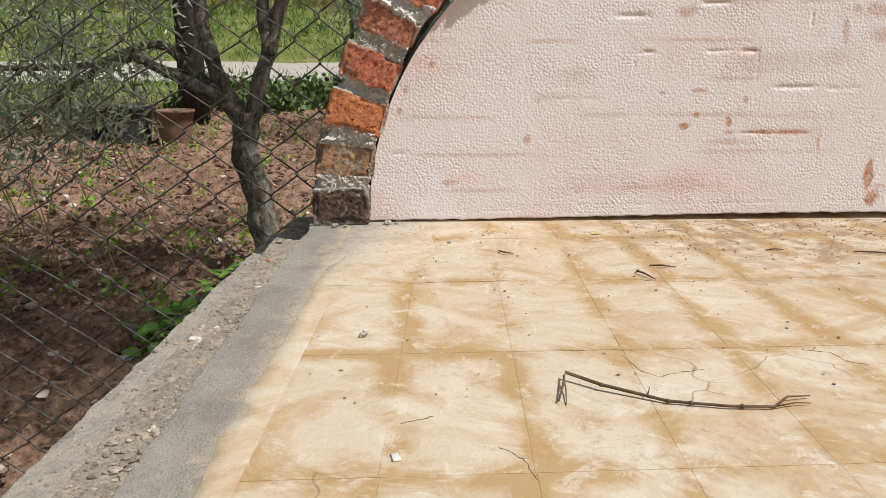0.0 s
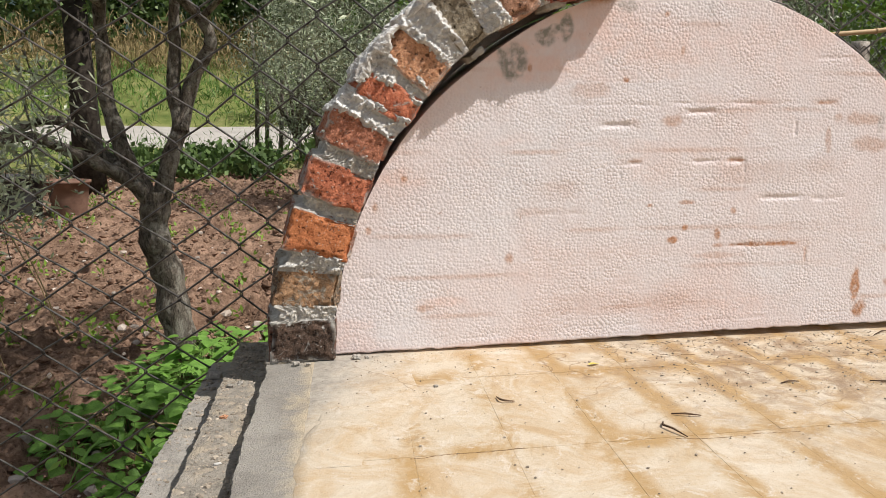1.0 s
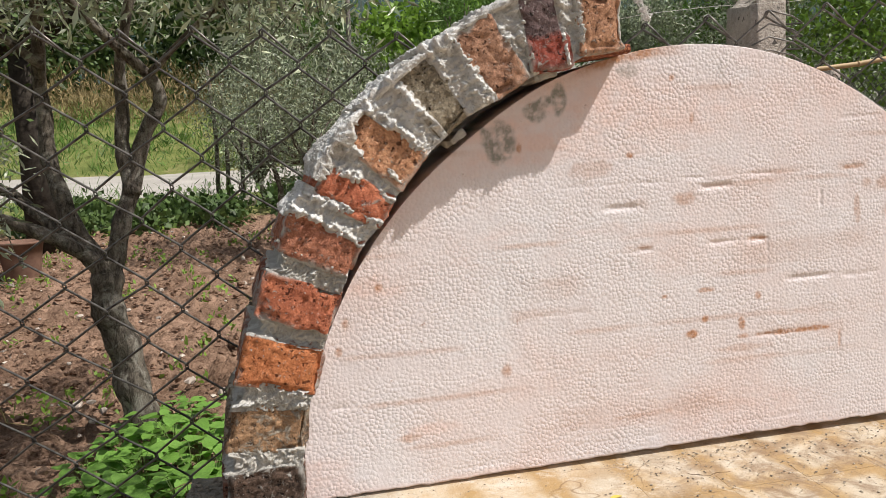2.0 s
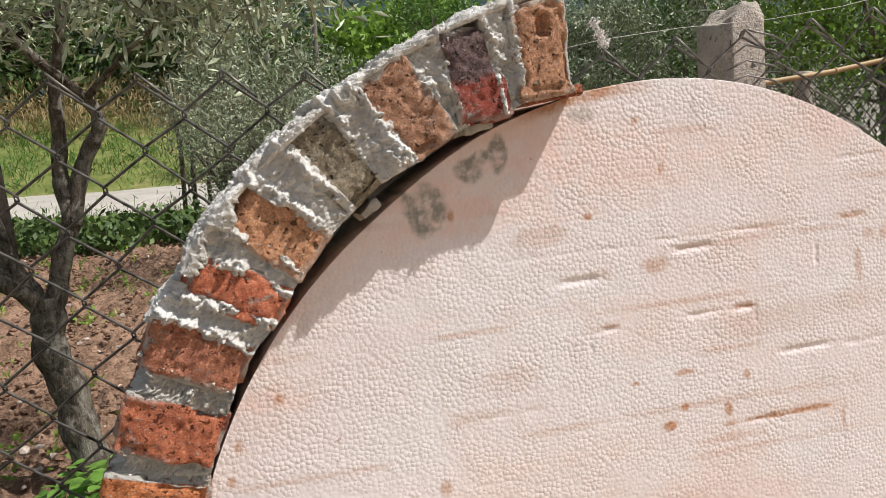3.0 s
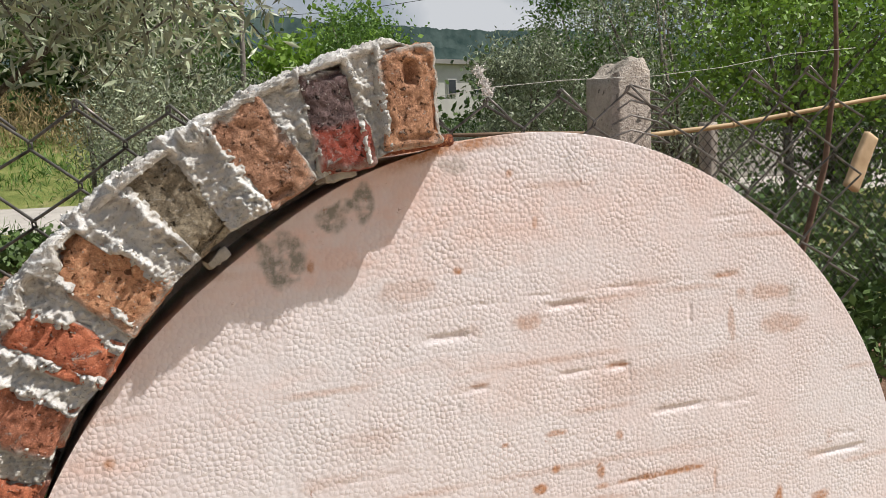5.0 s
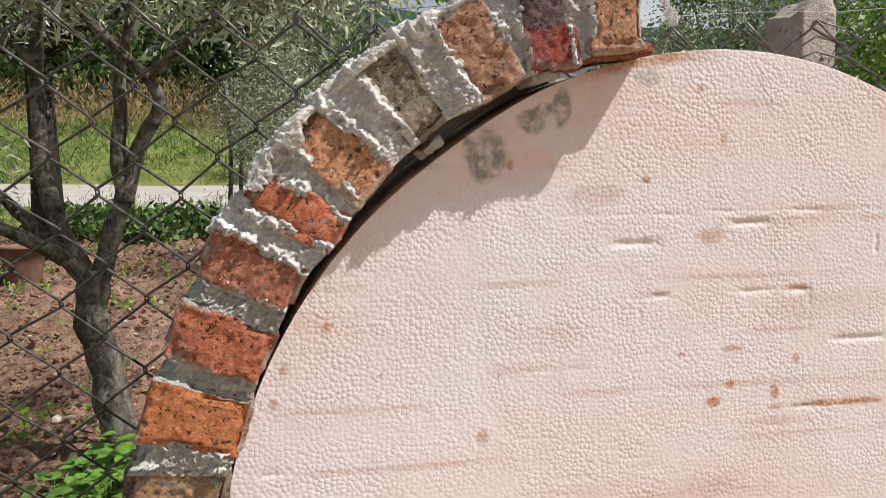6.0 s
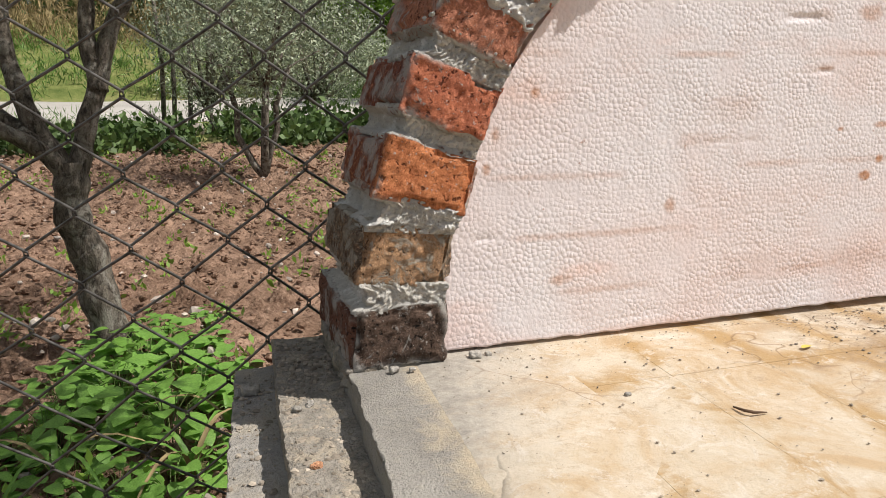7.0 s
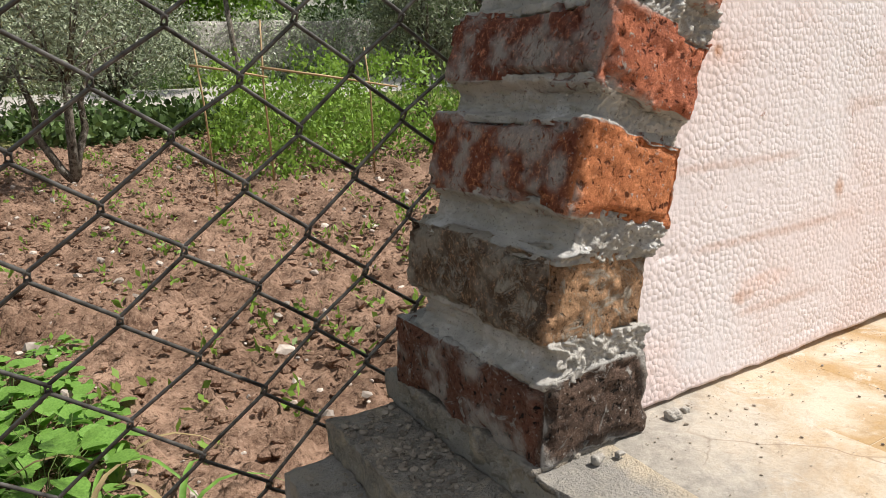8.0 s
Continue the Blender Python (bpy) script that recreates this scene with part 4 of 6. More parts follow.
def mortar_joint(i):
    """Mortar between bricks i and i + 1: hollow between them, with ragged lips squeezed over their edges."""
    lo = [brick_edge(i, 1, u) for u in (-1, 1)]
    hi = [brick_edge(i + 1, -1, u) for u in (-1, 1)]
    rec = (0.004, 0.001, 0.006, 0.001, -0.001, -0.002, -0.004, -0.004, 0.001, -0.003)[i]
    keep = {}

    def place(u):
        s, t = (u[:, 0] * (0.93 if i < 4 else 0.97) + 1) / 2, (u[:, 2] + 1) / 2
        s = s[:, None]
        t = t[:, None]
        xz = (1 - t) * ((1 - s) * lo[0] + s * lo[1]) + t * ((1 - s) * hi[0] + s * hi[1])
        y = FRONT_Y + rec + (u[:, 1] + 1) / 2 * (0.188 - rec)
        p = np.stack([xz[:, 0], y, xz[:, 1]], 1)
        q = p + i * 1.7
        lump = fbm(q, 36, 4, 200 + i)
        fine = fbm(q, 230, 3, 230 + i, 0.7)
        run = fbm(q * (1, 0.5, 1), 26, 3, 280 + i)
        lip = np.clip(1 - np.abs(np.abs(u[:, 2]) - 0.60 - 0.45 * fbm(q, 34, 4, 260 + i)) / 0.32, 0, 1) * smooth(-0.28, 0.22, run + (0.12 if i > 3 else -0.12))
        blob = smooth(0.28, 0.55, fbm(q, 30, 2, 270 + i))
        lip = np.maximum(lip, blob) * smooth(1.0, 0.86, np.abs(u[:, 2])) * (0.45 + 0.55 * smooth(-0.35, 0.35, fbm(q, 115, 3, 265 + i, 0.7)))
        frontm = smooth(-0.9, -1.0, u[:, 1])
        outm = smooth(-0.9, -1.0, u[:, 0])
        backm = smooth(0.90, 1.0, u[:, 1])
        keep["lip"] = np.maximum(frontm * lip, outm * smooth(-0.2, 0.4, lump + (0.2 if i > 3 else -0.25)))
        p[:, 1] += frontm * (0.0012 - 0.006 * lump - lip * ((0.011 if i > 3 else 0.006) + 0.006 * fbm(q, 85, 3, 290 + i, 0.7) + 0.008 * fine) - 0.0055 * fine - (0.005 if i > 3 else 0.002) * fbm(q, 95, 3, 295 + i, 0.7))
        a = radians((BRICKS[i][2] + BRICKS[i + 1][2]) / 2)
        hollow = (-0.013 if i < 4 else -0.002) * (1 - 0.8 * smooth(0.35, 0.75, np.abs(u[:, 2])))
        wide = smooth(0.4, -1.0, u[:, 0])
        push = outm * (0.006 * lump + 0.006 * fine + (0.008 if i > 3 else 0.0)) + wide * (hollow - 0.005 * backm)
        p[:, 0] -= push * math.cos(a)
        p[:, 2] -= push * math.sin(a)
        return p
    v, f = lattice_box((88, 46, 32), place)
    u, _ = lattice_box((88, 46, 32), lambda q: q)
    shown = np.flatnonzero(((u[:, 1] < -0.96) | (u[:, 0] < -0.96)) & (np.abs(u[:, 2]) < 0.95) & (keep["lip"] > 0.45))
    CRUST.append(v[np.random.RandomState(830 + i).choice(shown, min(len(shown), 300 if i > 3 else 120), replace=False)])
    me = set_attribute(mesh_from("mortar_joint", v, f, MAT_GREY_MORTAR if i < 4 else MAT_MORTAR), "lip", keep["lip"])
    part("mortar_joint", me, arch, "rough pale lime mortar joint")


for i in range(len(BRICKS) - 1):
    mortar_joint(i)


def mortar_bed():
    """The bed under the first brick, squeezed out over the slab edge."""
    def place(u):
        p = np.stack([-0.060 + 0.049 * u[:, 0], 0.085 + 0.104 * u[:, 1], -0.010 + 0.013 * u[:, 2]], 1)
        lump = fbm(p, 38, 4, 311) + 0.5 * fbm(p, 140, 2, 312)
        p[:, 0] -= smooth(-0.8, -1.0, u[:, 0]) * (0.010 * lump + 0.005 * fbm(p, 260, 2, 313) - 0.001)
        p[:, 1] -= smooth(-0.9, -1.0, u[:, 1]) * 0.009 * lump
        return p
    v, f = lattice_box((40, 70, 8), place)
    part("mortar_bed", mesh_from("mortar_bed", v, f, MAT_STEP), arch, "squeezed mortar bed under the lowest brick")


mortar_bed()


def mortar_backing():
    """Mortar pressed into the gap behind the brick noses."""
    def place(u):
        ang = radians(4) + (u[:, 0] + 1) / 2 * radians(66)
        r = 0.5945 + (u[:, 2] + 1) / 2 * 0.016
        y = 0.085 + (u[:, 1] + 1) / 2 * 0.095
        p = np.stack([CENTRE_X - r * np.cos(ang), y, 0.004 + r * np.sin(ang)], 1)
        p[:, 1] -= smooth(-0.9, -1, u[:, 1]) * 0.012 * fbm(p, 30, 3, 321)
        return p
    v, f = lattice_box((160, 10, 3), place)
    part("mortar_backing", mesh_from("mortar_backing", v, f, MAT_GREY_MORTAR), arch, "mortar packed behind the brick noses")


mortar_backing()


def mortar_coat():
    """Rough mortar thrown over the outside of the upper bricks, its ragged lip hanging over their faces."""
    def place(u):
        ang = radians(38) + (u[:, 0] + 1) / 2 * radians(38)
        t = (u[:, 2] + 1) / 2
        y = -0.030 + (u[:, 1] + 1) / 2 * 0.218
        p0 = np.stack([CENTRE_X - 0.71 * np.cos(ang), y, 0.71 * np.sin(ang)], 1)
        lump = fbm(p0, 26, 4, 301)
        fine = fbm(p0 + np.stack([t, t, t], 1) * 0.02, 210, 3, 302, 0.7)
        line = np.stack([ang * 0.7, ang * 0, ang * 0], 1)
        hang = fbm(line, 30, 5, 303, 0.65)
        inner = 0.711 - 0.016 * smooth(0.12, 0.6, hang)
        thin = smooth(-0.45, 0.15, fbm(line, 17, 3, 304))
        r = inner + t * (0.721 - inner + 0.008 * lump + 0.005 * fine) - 0.010 * t * smooth(0.9, 1.0, np.abs(u[:, 0]))
        front = smooth(-0.93, -1.0, u[:, 1])
        y = y + front * (0.003 - 0.007 * thin - 0.003 * fine - 0.008 * lump - 0.004 * np.sin(np.pi * t))
        return np.stack([CENTRE_X - r * np.cos(ang), y, r * np.sin(ang)], 1)
    v, f = lattice_box((320, 80, 14), place)
    u, _ = lattice_box((320, 80, 14), lambda q: q)
    shown = np.flatnonzero((u[:, 1] < -0.9) | (u[:, 2] > 0.9))
    CRUST.append(v[np.random.RandomState(860).choice(shown, 3000, replace=False)])
    me = mesh_from("mortar_coat", v, f, MAT_MORTAR)
    set_attribute(me, "lip", smooth(-0.10, 0.35, fbm(v, 34, 4, 305)))
    part("mortar_coat", me, arch, "crusty pale mortar coat over the outer bricks")


mortar_coat()


# ---- chain-link fence, post ----
def fence_x(k):
    return -0.219 + (0.1033 * k if 0 <= k <= 8 else 0.8264 + 0.1115 * (k - 8) if k > 8 else 0.1145 * k)


def fence_y(x):
    return 0.238 - 0.055 * max(0.0, x + 0.15) + 0.03 * max(0.0, x - 0.9) + 0.01 * math.sin(2.3 * x)


def fence_z(x):
    return 0.655 + 0.045 * max(0.0, x - 0.1) - 0.02 * math.sin(max(0, x) * 3)


fence = thing("chain_link_fence", (0.2, 0.24, -0.95), "weathered grey chain-link fence behind the arch", "fence")
PERIOD = 0.0925
rng = random.Random(5)
for half in range(-24, 28):
    k0, k1 = half / 2.0, half / 2.0 + 0.5
    pts = []
    n = 0
    z = None
    while True:
        col = k0 if (n + half) % 2 == 0 else k1
        x = fence_x(col)
        top = fence_z(x)
        z = top - n * PERIOD / 2
        if z < -0.93:
            break
        dx = 0.0022 * (1 if (n + half) % 2 else -1)
        y = fence_y(x)
        jit = 0.0025
        jx = 0.006 * math.sin(7 * z + 3 * x) + 0.003 * math.sin(23 * z)
        pts.append((x + dx + jx, y - 0.0026, z + 0.0026 + jit * math.sin(31 * x + 17 * z)))
        pts.append((x + dx + jx, y + 0.0026, z - 0.0026 + jit * math.sin(31 * x + 17 * z)))
        n += 1
    if half % 2 == 0:
        x0, y0, z0 = pts[0]
        pts = [(x0 + 0.043, y0 - 0.005, z0 - 0.033), (x0 + 0.020, y0 - 0.005, z0 - 0.012), (x0 + 0.004, y0 - 0.002, z0 + 0.003)] + pts
    bag = Bag()
    bag.tube(pts, 0.0019, 6)
    part("wire", bag.mesh("wire", MAT_WIRE), fence)


def concrete_post():
    n = (14, 12, 90)

    def place(u):
        x = 0.872 + 0.035 * u[:, 0]
        y = 0.272 + 0.045 * u[:, 1]
        t = (u[:, 2] + 1) / 2
        top = 0.70 + 0.028 * smooth(-1, 0.2, u[:, 0]) - 0.02 * smooth(0.3, 1, u[:, 0])
        z = -0.98 + t * (top + 0.98)
        p = np.stack([x, y, z], 1)
        d = fbm(p, 22, 4, 401)
        c = (np.abs(u[:, 0]) > 0.99).astype(float) + (np.abs(u[:, 1]) > 0.99)
        p[:, 0] += np.sign(u[:, 0]) * (0.004 * d - 0.006 * (c > 1.5)) * (np.abs(u[:, 0]) > 0.9)
        p[:, 1] += np.sign(u[:, 1]) * (0.004 * d - 0.006 * (c > 1.5)) * (np.abs(u[:, 1]) > 0.9)
        p[:, 2] += (t > 0.99) * 0.010 * fbm(p, 40, 3, 402)
        return p
    v, f = lattice_box(n, place)
    tagged(new("fence_post", mesh_from("fence_post", v, f, MAT_POST)), "pale weathered concrete fence post with a broken top", "fence post")


concrete_post()


# ---- plants ----
def leaf_cloud(centres, spread, count, length, width, seed, droop=0.0, up=0.0, fold=0.25):
    """Many small folded leaves about the centres. Returns verts and faces."""
    r = np.random.RandomState(seed)
    c = np.asarray(centres, float)
    pick = r.randint(0, len(c), count)
    o = c[pick] + r.normal(0, 1, (count, 3)) * (np.asarray(spread)[pick][:, None] if hasattr(spread, "__len__") else spread)
    d = r.normal(0, 1, (count, 3)) + np.array([0, 0, up - droop])
    d /= np.linalg.norm(d, axis=1, keepdims=True)
    s = np.cross(d, r.normal(0, 1, (count, 3)))
    s /= np.linalg.norm(s, axis=1, keepdims=True)
    nrm = np.cross(d, s)
    ll = length * r.uniform(0.6, 1.25, count)[:, None]
    ww = width * r.uniform(0.7, 1.2, count)[:, None]
    base_p = o
    tip = o + d * ll
    mid = o + d * ll * 0.5 - nrm * ww * fold
    a = o + d * ll * 0.5 + s * ww * 0.5
    b = o + d * ll * 0.5 - s * ww * 0.5
    v = np.stack([base_p, a, tip, b, mid], 1).reshape(-1, 3)
    if not fold:
        v = np.stack([base_p, a, tip, b], 1).reshape(-1, 3)
        return v, np.arange(count * 4).reshape(-1, 4)
    i = np.arange(count)[:, None] * 5
    f = np.concatenate([i + [[0, 1, 4]], i + [[1, 2, 4]], i + [[2, 3, 4]], i + [[3, 0, 4]]], 0)
    return v, f


def crown_mesh(name, centres, spread, count, length, width, mat, seed, droop=0.0, up=0.0, fold=0.0):
    v, f = leaf_cloud(centres, spread, count, length, width, seed, droop, up, fold)
    return mesh_from(name, v, f, mat)


def scatter_in(centre, radii, count, seed, shell=0.45):
    r = np.random.RandomState(seed)
    d = r.normal(0, 1, (count, 3))
    d /= np.linalg.norm(d, axis=1, keepdims=True)
    q = (r.uniform(shell ** 3, 1, count) ** (1 / 3))[:, None]
    return np.asarray(centre) + d * q * np.asarray(radii)


def far_tree(name, x, y, height, crown_r, leaf_mat, leaves, leaf_len, seed, label, category="tree", trunk_r=0.1, crown_low=0.35, leaf_w=0.45, bark=None, group="", clumps=60, flat=1.0, fork=False):
    z0 = float(ground_z(x, y)) - 0.05
    tree = thing(name, (x, y, z0), label, category, group)
    r = random.Random(seed)
    bag = Bag()
    bz = z0 + height * crown_low
    lean = (r.uniform(-0.15, 0.15), r.uniform(-0.15, 0.15))
    trunk = [(x, y, z0), (x + lean[0] * 0.3, y + lean[1] * 0.3, z0 + (bz - z0) * 0.5), (x + lean[0], y + lean[1], bz)]
    bag.tube(trunk, [trunk_r * 1.25, trunk_r, trunk_r * 0.85], 8)
    if fork:
        w = (bz - z0)
        bag.tube([(x, y, z0 + 0.05 * w), (x - 0.10 * w, y, z0 + 0.18 * w), (x - 0.26 * w, y + 0.03, z0 + 0.50 * w), (x - 0.25 * w, y, z0 + 0.75 * w), (x - 0.36 * w, y, z0 + 1.15 * w)], [trunk_r * 1.1, trunk_r * 0.95, trunk_r * 0.8, trunk_r * 0.75, trunk_r * 0.5], 8)
        bag.tube([(x, y, z0 + 0.1 * w), (x + 0.05 * w, y, z0 + 0.30 * w), (x + 0.15 * w, y + 0.03, z0 + 0.55 * w), (x + 0.14 * w, y, z0 + 0.8 * w), (x + 0.30 * w, y, z0 + 1.2 * w)], [trunk_r * 1.1, trunk_r * 0.9, trunk_r * 0.8, trunk_r * 0.75, trunk_r * 0.5], 8)
    cz = (bz + z0 + height) / 2
    cr = (crown_r, crown_r * flat, (height - (bz - z0)) / 2 * 1.05)
    cen = scatter_in((x, y, cz), cr, clumps, seed)
    for c in cen[:: max(1, clumps // 14)]:
        m = (Vector(trunk[2]) + Vector(c)) / 2 + Vector((r.uniform(-.2, .2), r.uniform(-.2, .2), r.uniform(-.1, .3))) * crown_r * 0.3
        bag.tube([trunk[2], tuple(m), tuple(c)], [trunk_r * 0.6, trunk_r * 0.35, trunk_r * 0.12], 5)
    part("trunk", bag.mesh("trunk", bark or MAT_BARK), tree)
    rs = np.random.RandomState(seed).uniform(0.10, 0.24, clumps) * crown_r
    part("crown", crown_mesh("crown", cen, rs, leaves, leaf_len, leaf_len * leaf_w, leaf_mat, seed + 1), tree)
    return tree


def olive_near():
    tree = thing("olive_tree", (-0.76, 3.1, -0.97), "old olive tree with a forked grey trunk and silvery leaves", "tree")
    bag = Bag()
    DX = 0.06

    def limb(pts, r0, r1, sides=9, knots=0.07):
        """A bent, knotty limb through the given points."""
        P = [Vector(p) + Vector((DX, 0, 0)) for p in pts]
        out, rad = [], []
        n = len(P) - 1
        for i in range(n):
            a, b = P[i], P[i + 1]
            pa, pb = P[max(i - 1, 0)], P[min(i + 2, n)]
            m = 6
            for j in range(m):
                t = j / m
                q = 0.5 * ((2 * a) + (b - pa) * t + (2 * pa - 5 * a + 4 * b - pb) * t * t + (-pa + 3 * a - 3 * b + pb) * t ** 3)
                out.append(q)
                s = (i + t) / n
                rad.append((r0 + (r1 - r0) * s) * (1 + knots * math.sin(9 * s * n + r0 * 300)))
        out.append(P[-1])
        rad.append(r1)
        jolt = r0 * 0.10
        out = [q + Vector((jolt * math.sin(17 * q.z + 40 * r0), jolt * math.cos(13 * q.z), 0)) * (0 if k == 0 else 1) for k, q in enumerate(out)]
        bag.tube(out, rad, sides)
    limb([(-0.78, 3.1, -1.0), (-0.785, 3.1, -0.75), (-0.84, 3.1, -0.45), (-0.885, 3.1, -0.2), (-0.87, 3.1, -0.02)], 0.092, 0.072, 14, 0.10)
    limb([(-0.87, 3.1, -0.16), (-0.93, 3.1, 0.0), (-1.02, 3.12, 0.2), (-1.09, 3.16, 0.44), (-1.11, 3.2, 0.75), (-1.08, 3.1, 1.1), (-0.98, 2.95, 1.5)], 0.055, 0.026)
    limb([(-0.87, 3.1, -0.12), (-0.80, 3.13, 0.10), (-0.725, 3.18, 0.36), (-0.64, 3.2, 0.62), (-0.56, 3.2, 0.78), (-0.60, 3.18, 0.9), (-0.78, 3.1, 1.08), (-0.95, 3.0, 1.3)], 0.052, 0.02)
    limb([(-0.73, 3.16, 0.30), (-0.76, 3.22, 0.55), (-0.75, 3.25, 0.8), (-0.72, 3.2, 1.05), (-0.6, 3.1, 1.4)], 0.045, 0.02)
    limb([(-0.88, 3.1, -0.12), (-0.96, 3.05, 0.02), (-1.10, 3.0, 0.13), (-1.28, 2.98, 0.22), (-1.45, 2.95, 0.28), (-1.66, 2.92, 0.19), (-1.9, 2.9, 0.02)], 0.045, 0.014)
    limb([(-1.0, 3.05, 0.08), (-1.2, 3.2, 0.24), (-1.4, 3.25, 0.36), (-1.8, 3.3, 0.24), (-2.3, 3.3, 0.22)], 0.035, 0.016)
    limb([(-0.60, 3.18, 0.9), (-0.3, 3.0, 1.15), (0.0, 2.9, 1.35)], 0.02, 0.01, 6)
    # added limb out of view, carries the overhead growth that shades the soil
    limb([(-0.98, 2.95, 1.5), (-0.6, 2.2, 2.0), (0.1, 1.3, 2.2), (0.6, 0.6, 2.2)], 0.026, 0.010, 6)
    limb([(-1.08, 3.12, 0.95), (-1.4, 3.0, 1.2), (-1.8, 2.9, 1.3)], 0.025, 0.01, 6)
    part("trunk", bag.mesh("trunk", MAT_BARK), tree, "gnarled grey olive trunk and limbs")
    bag = Bag()
    r = random.Random(8)
    tips = []
    for i in range(330):
        y = r.uniform(1.3, 4.0)
        a = Vector((r.uniform(-2.6, 0.55) * (0.55 + 0.45 * y / 4), y, r.uniform(0.92 + 0.10 * y, 2.0)))
        b = a + Vector((r.uniform(-.25, .25), r.uniform(-.25, .25), r.uniform(-.3, .1)))
        bag.tube([tuple(a), tuple((a + b) / 2 + Vector((0, 0, 0.03))), tuple(b)], [0.006, 0.004, 0.0015], 4)
        tips.append((a + b) / 2)
    # unseen growth above the fence, added to shade the soil at left
    for i in range(170):
        a = Vector((r.uniform(0.0, 1.25), r.uniform(0.10, 1.25), r.uniform(1.8, 2.4)))
        b = a + Vector((r.uniform(-.25, .25), r.uniform(-.2, .25), r.uniform(-.25, .1)))
        bag.tube([tuple(a), tuple((a + b) / 2 + Vector((0, 0, 0.03))), tuple(b)], [0.006, 0.004, 0.0015], 4)
        tips.append((a + b) / 2)
    # more unseen growth overhead, added to deepen the shade on the bed
    for i in range(150):
        a = Vector((r.uniform(-0.6, 0.8), r.uniform(0.9, 2.5), r.uniform(1.85, 2.6)))
        b = a + Vector((r.uniform(-.25, .25), r.uniform(-.2, .25), r.uniform(-.25, .1)))
        bag.tube([tuple(a), tuple((a + b) / 2 + Vector((0, 0, 0.03))), tuple(b)], [0.006, 0.004, 0.0015], 4)
        tips.append((a + b) / 2)
    for i in range(85):
        a = Vector((r.uniform(-2.3, -1.25), r.uniform(2.2, 3.3), r.uniform(-0.05, 0.75)))
        b = a + Vector((r.uniform(-.2, .2), r.uniform(-.2, .2), r.uniform(-.45, -.1)))
        bag.tube([tuple(a), tuple((a + b) / 2 + Vector((0.03, 0, 0.03))), tuple(b)], [0.005, 0.003, 0.0015], 4)
        if i < 62:
            tips.append((a + b) / 2)
    part("twig_growth", bag.mesh("twig_growth", MAT_BARK), tree, kind="stuff")
    part("crown", crown_mesh("crown", [tuple(t) for t in tips], 0.10, 45000, 0.070, 0.0155, MAT_OLIVE, 9, 0.2, 0.0, 0.25), tree, "thin silvery green olive leaves")


olive_near()


def bean_leaf_mesh():
    """One broad pointed leaf, folded along its rib."""
    outline = [(0, 0), (0.30, 0.10), (0.46, 0.32), (0.40, 0.60), (0.22, 0.84), (0, 1.0)]
    v, f = [], []
    for t, (w, l) in enumerate(outline):
        v += [(-w, l, 0.22 * w - 0.15 * l * l), (0, l, -0.15 * l * l), (w, l, 0.22 * w - 0.15 * l * l)]
        if t:
            a = 3 * (t - 1)
            f += [[a, a + 1, a + 4, a + 3], [a + 1, a + 2, a + 5, a + 4]]
    return mesh_from("leaf", v, f, MAT_BEAN)


LEAF = bean_leaf_mesh()
MAT_STEM = simple("green_stem", (0.10, 0.17, 0.04), (0.20, 0.26, 0.08), 20, 0.6, 0.3)


def bean_plant(seed, n_leaves=34, height=0.30, spread=0.22, scale=0.105):
    r = random.Random(seed)
    plant = thing("bean_plant", (0, 0, 0), "low bush bean plant with broad fresh green leaves", "plant", "bean plants in the garden row")
    bag = Bag()
    for i in range(n_leaves):
        a = r.uniform(0, 2 * math.pi)
        q = spread * math.sqrt(r.random())
        z = height * r.uniform(0.45, 1.0) * (1 - 0.45 * (q / spread) ** 2)
        tip = Vector((q * math.cos(a), q * math.sin(a), z))
        bag.tube([(0.02 * math.cos(a), 0.02 * math.sin(a), -0.03), (tip.x * 0.5, tip.y * 0.5, z * 0.75), tuple(tip)], [0.003, 0.002, 0.0015], 4)
        ob = new("leaf", LEAF)
        ob.parent = plant
        s = scale * r.uniform(0.7, 1.25)
        ob.matrix_basis = Matrix.Translation(tip) @ Euler((r.uniform(-0.5, 0.35), r.uniform(-0.4, 0.4), a - math.pi / 2 + r.uniform(-0.9, 0.9))).to_matrix().to_4x4() @ Matrix.Scale(s, 4)
    part("stem", bag.mesh("stem", MAT_STEM), plant)
    return plant


kinds = [bean_plant(30 + i) for i in range(3)]
spots = [(-0.93, 1.72, 0.6), (-0.83, 2.42, 0.7), (-0.62, 2.34, 0.8), (-0.36, 2.6, 1.2), (-0.20, 2.5, 0.75), (-0.41, 1.95, 1.2), (-0.45, 3.0, 1.15), (-0.30, 2.2, 1.1),
         (-0.52, 2.7, 1.1), (-0.55, 3.3, 0.9), (-0.28, 2.9, 0.8), (-0.75, 2.7, 0.8), (-0.6, 2.05, 0.7), (-0.25, 3.4, 0.7), (-0.68, 3.0, 0.8),
         (-0.55, 1.6, 0.9), (-0.40, 1.5, 0.9), (-0.70, 1.75, 0.8), (-0.28, 1.75, 0.9), (-0.62, 1.35, 0.8), (-0.45, 1.2, 0.7),
         (-1.05, 1.95, 0.9), (-0.95, 2.10, 0.8), (-0.82, 2.05, 0.95), (-0.74, 1.55, 0.8), (-0.62, 2.45, 1.0), (-0.40, 2.30, 1.0)]
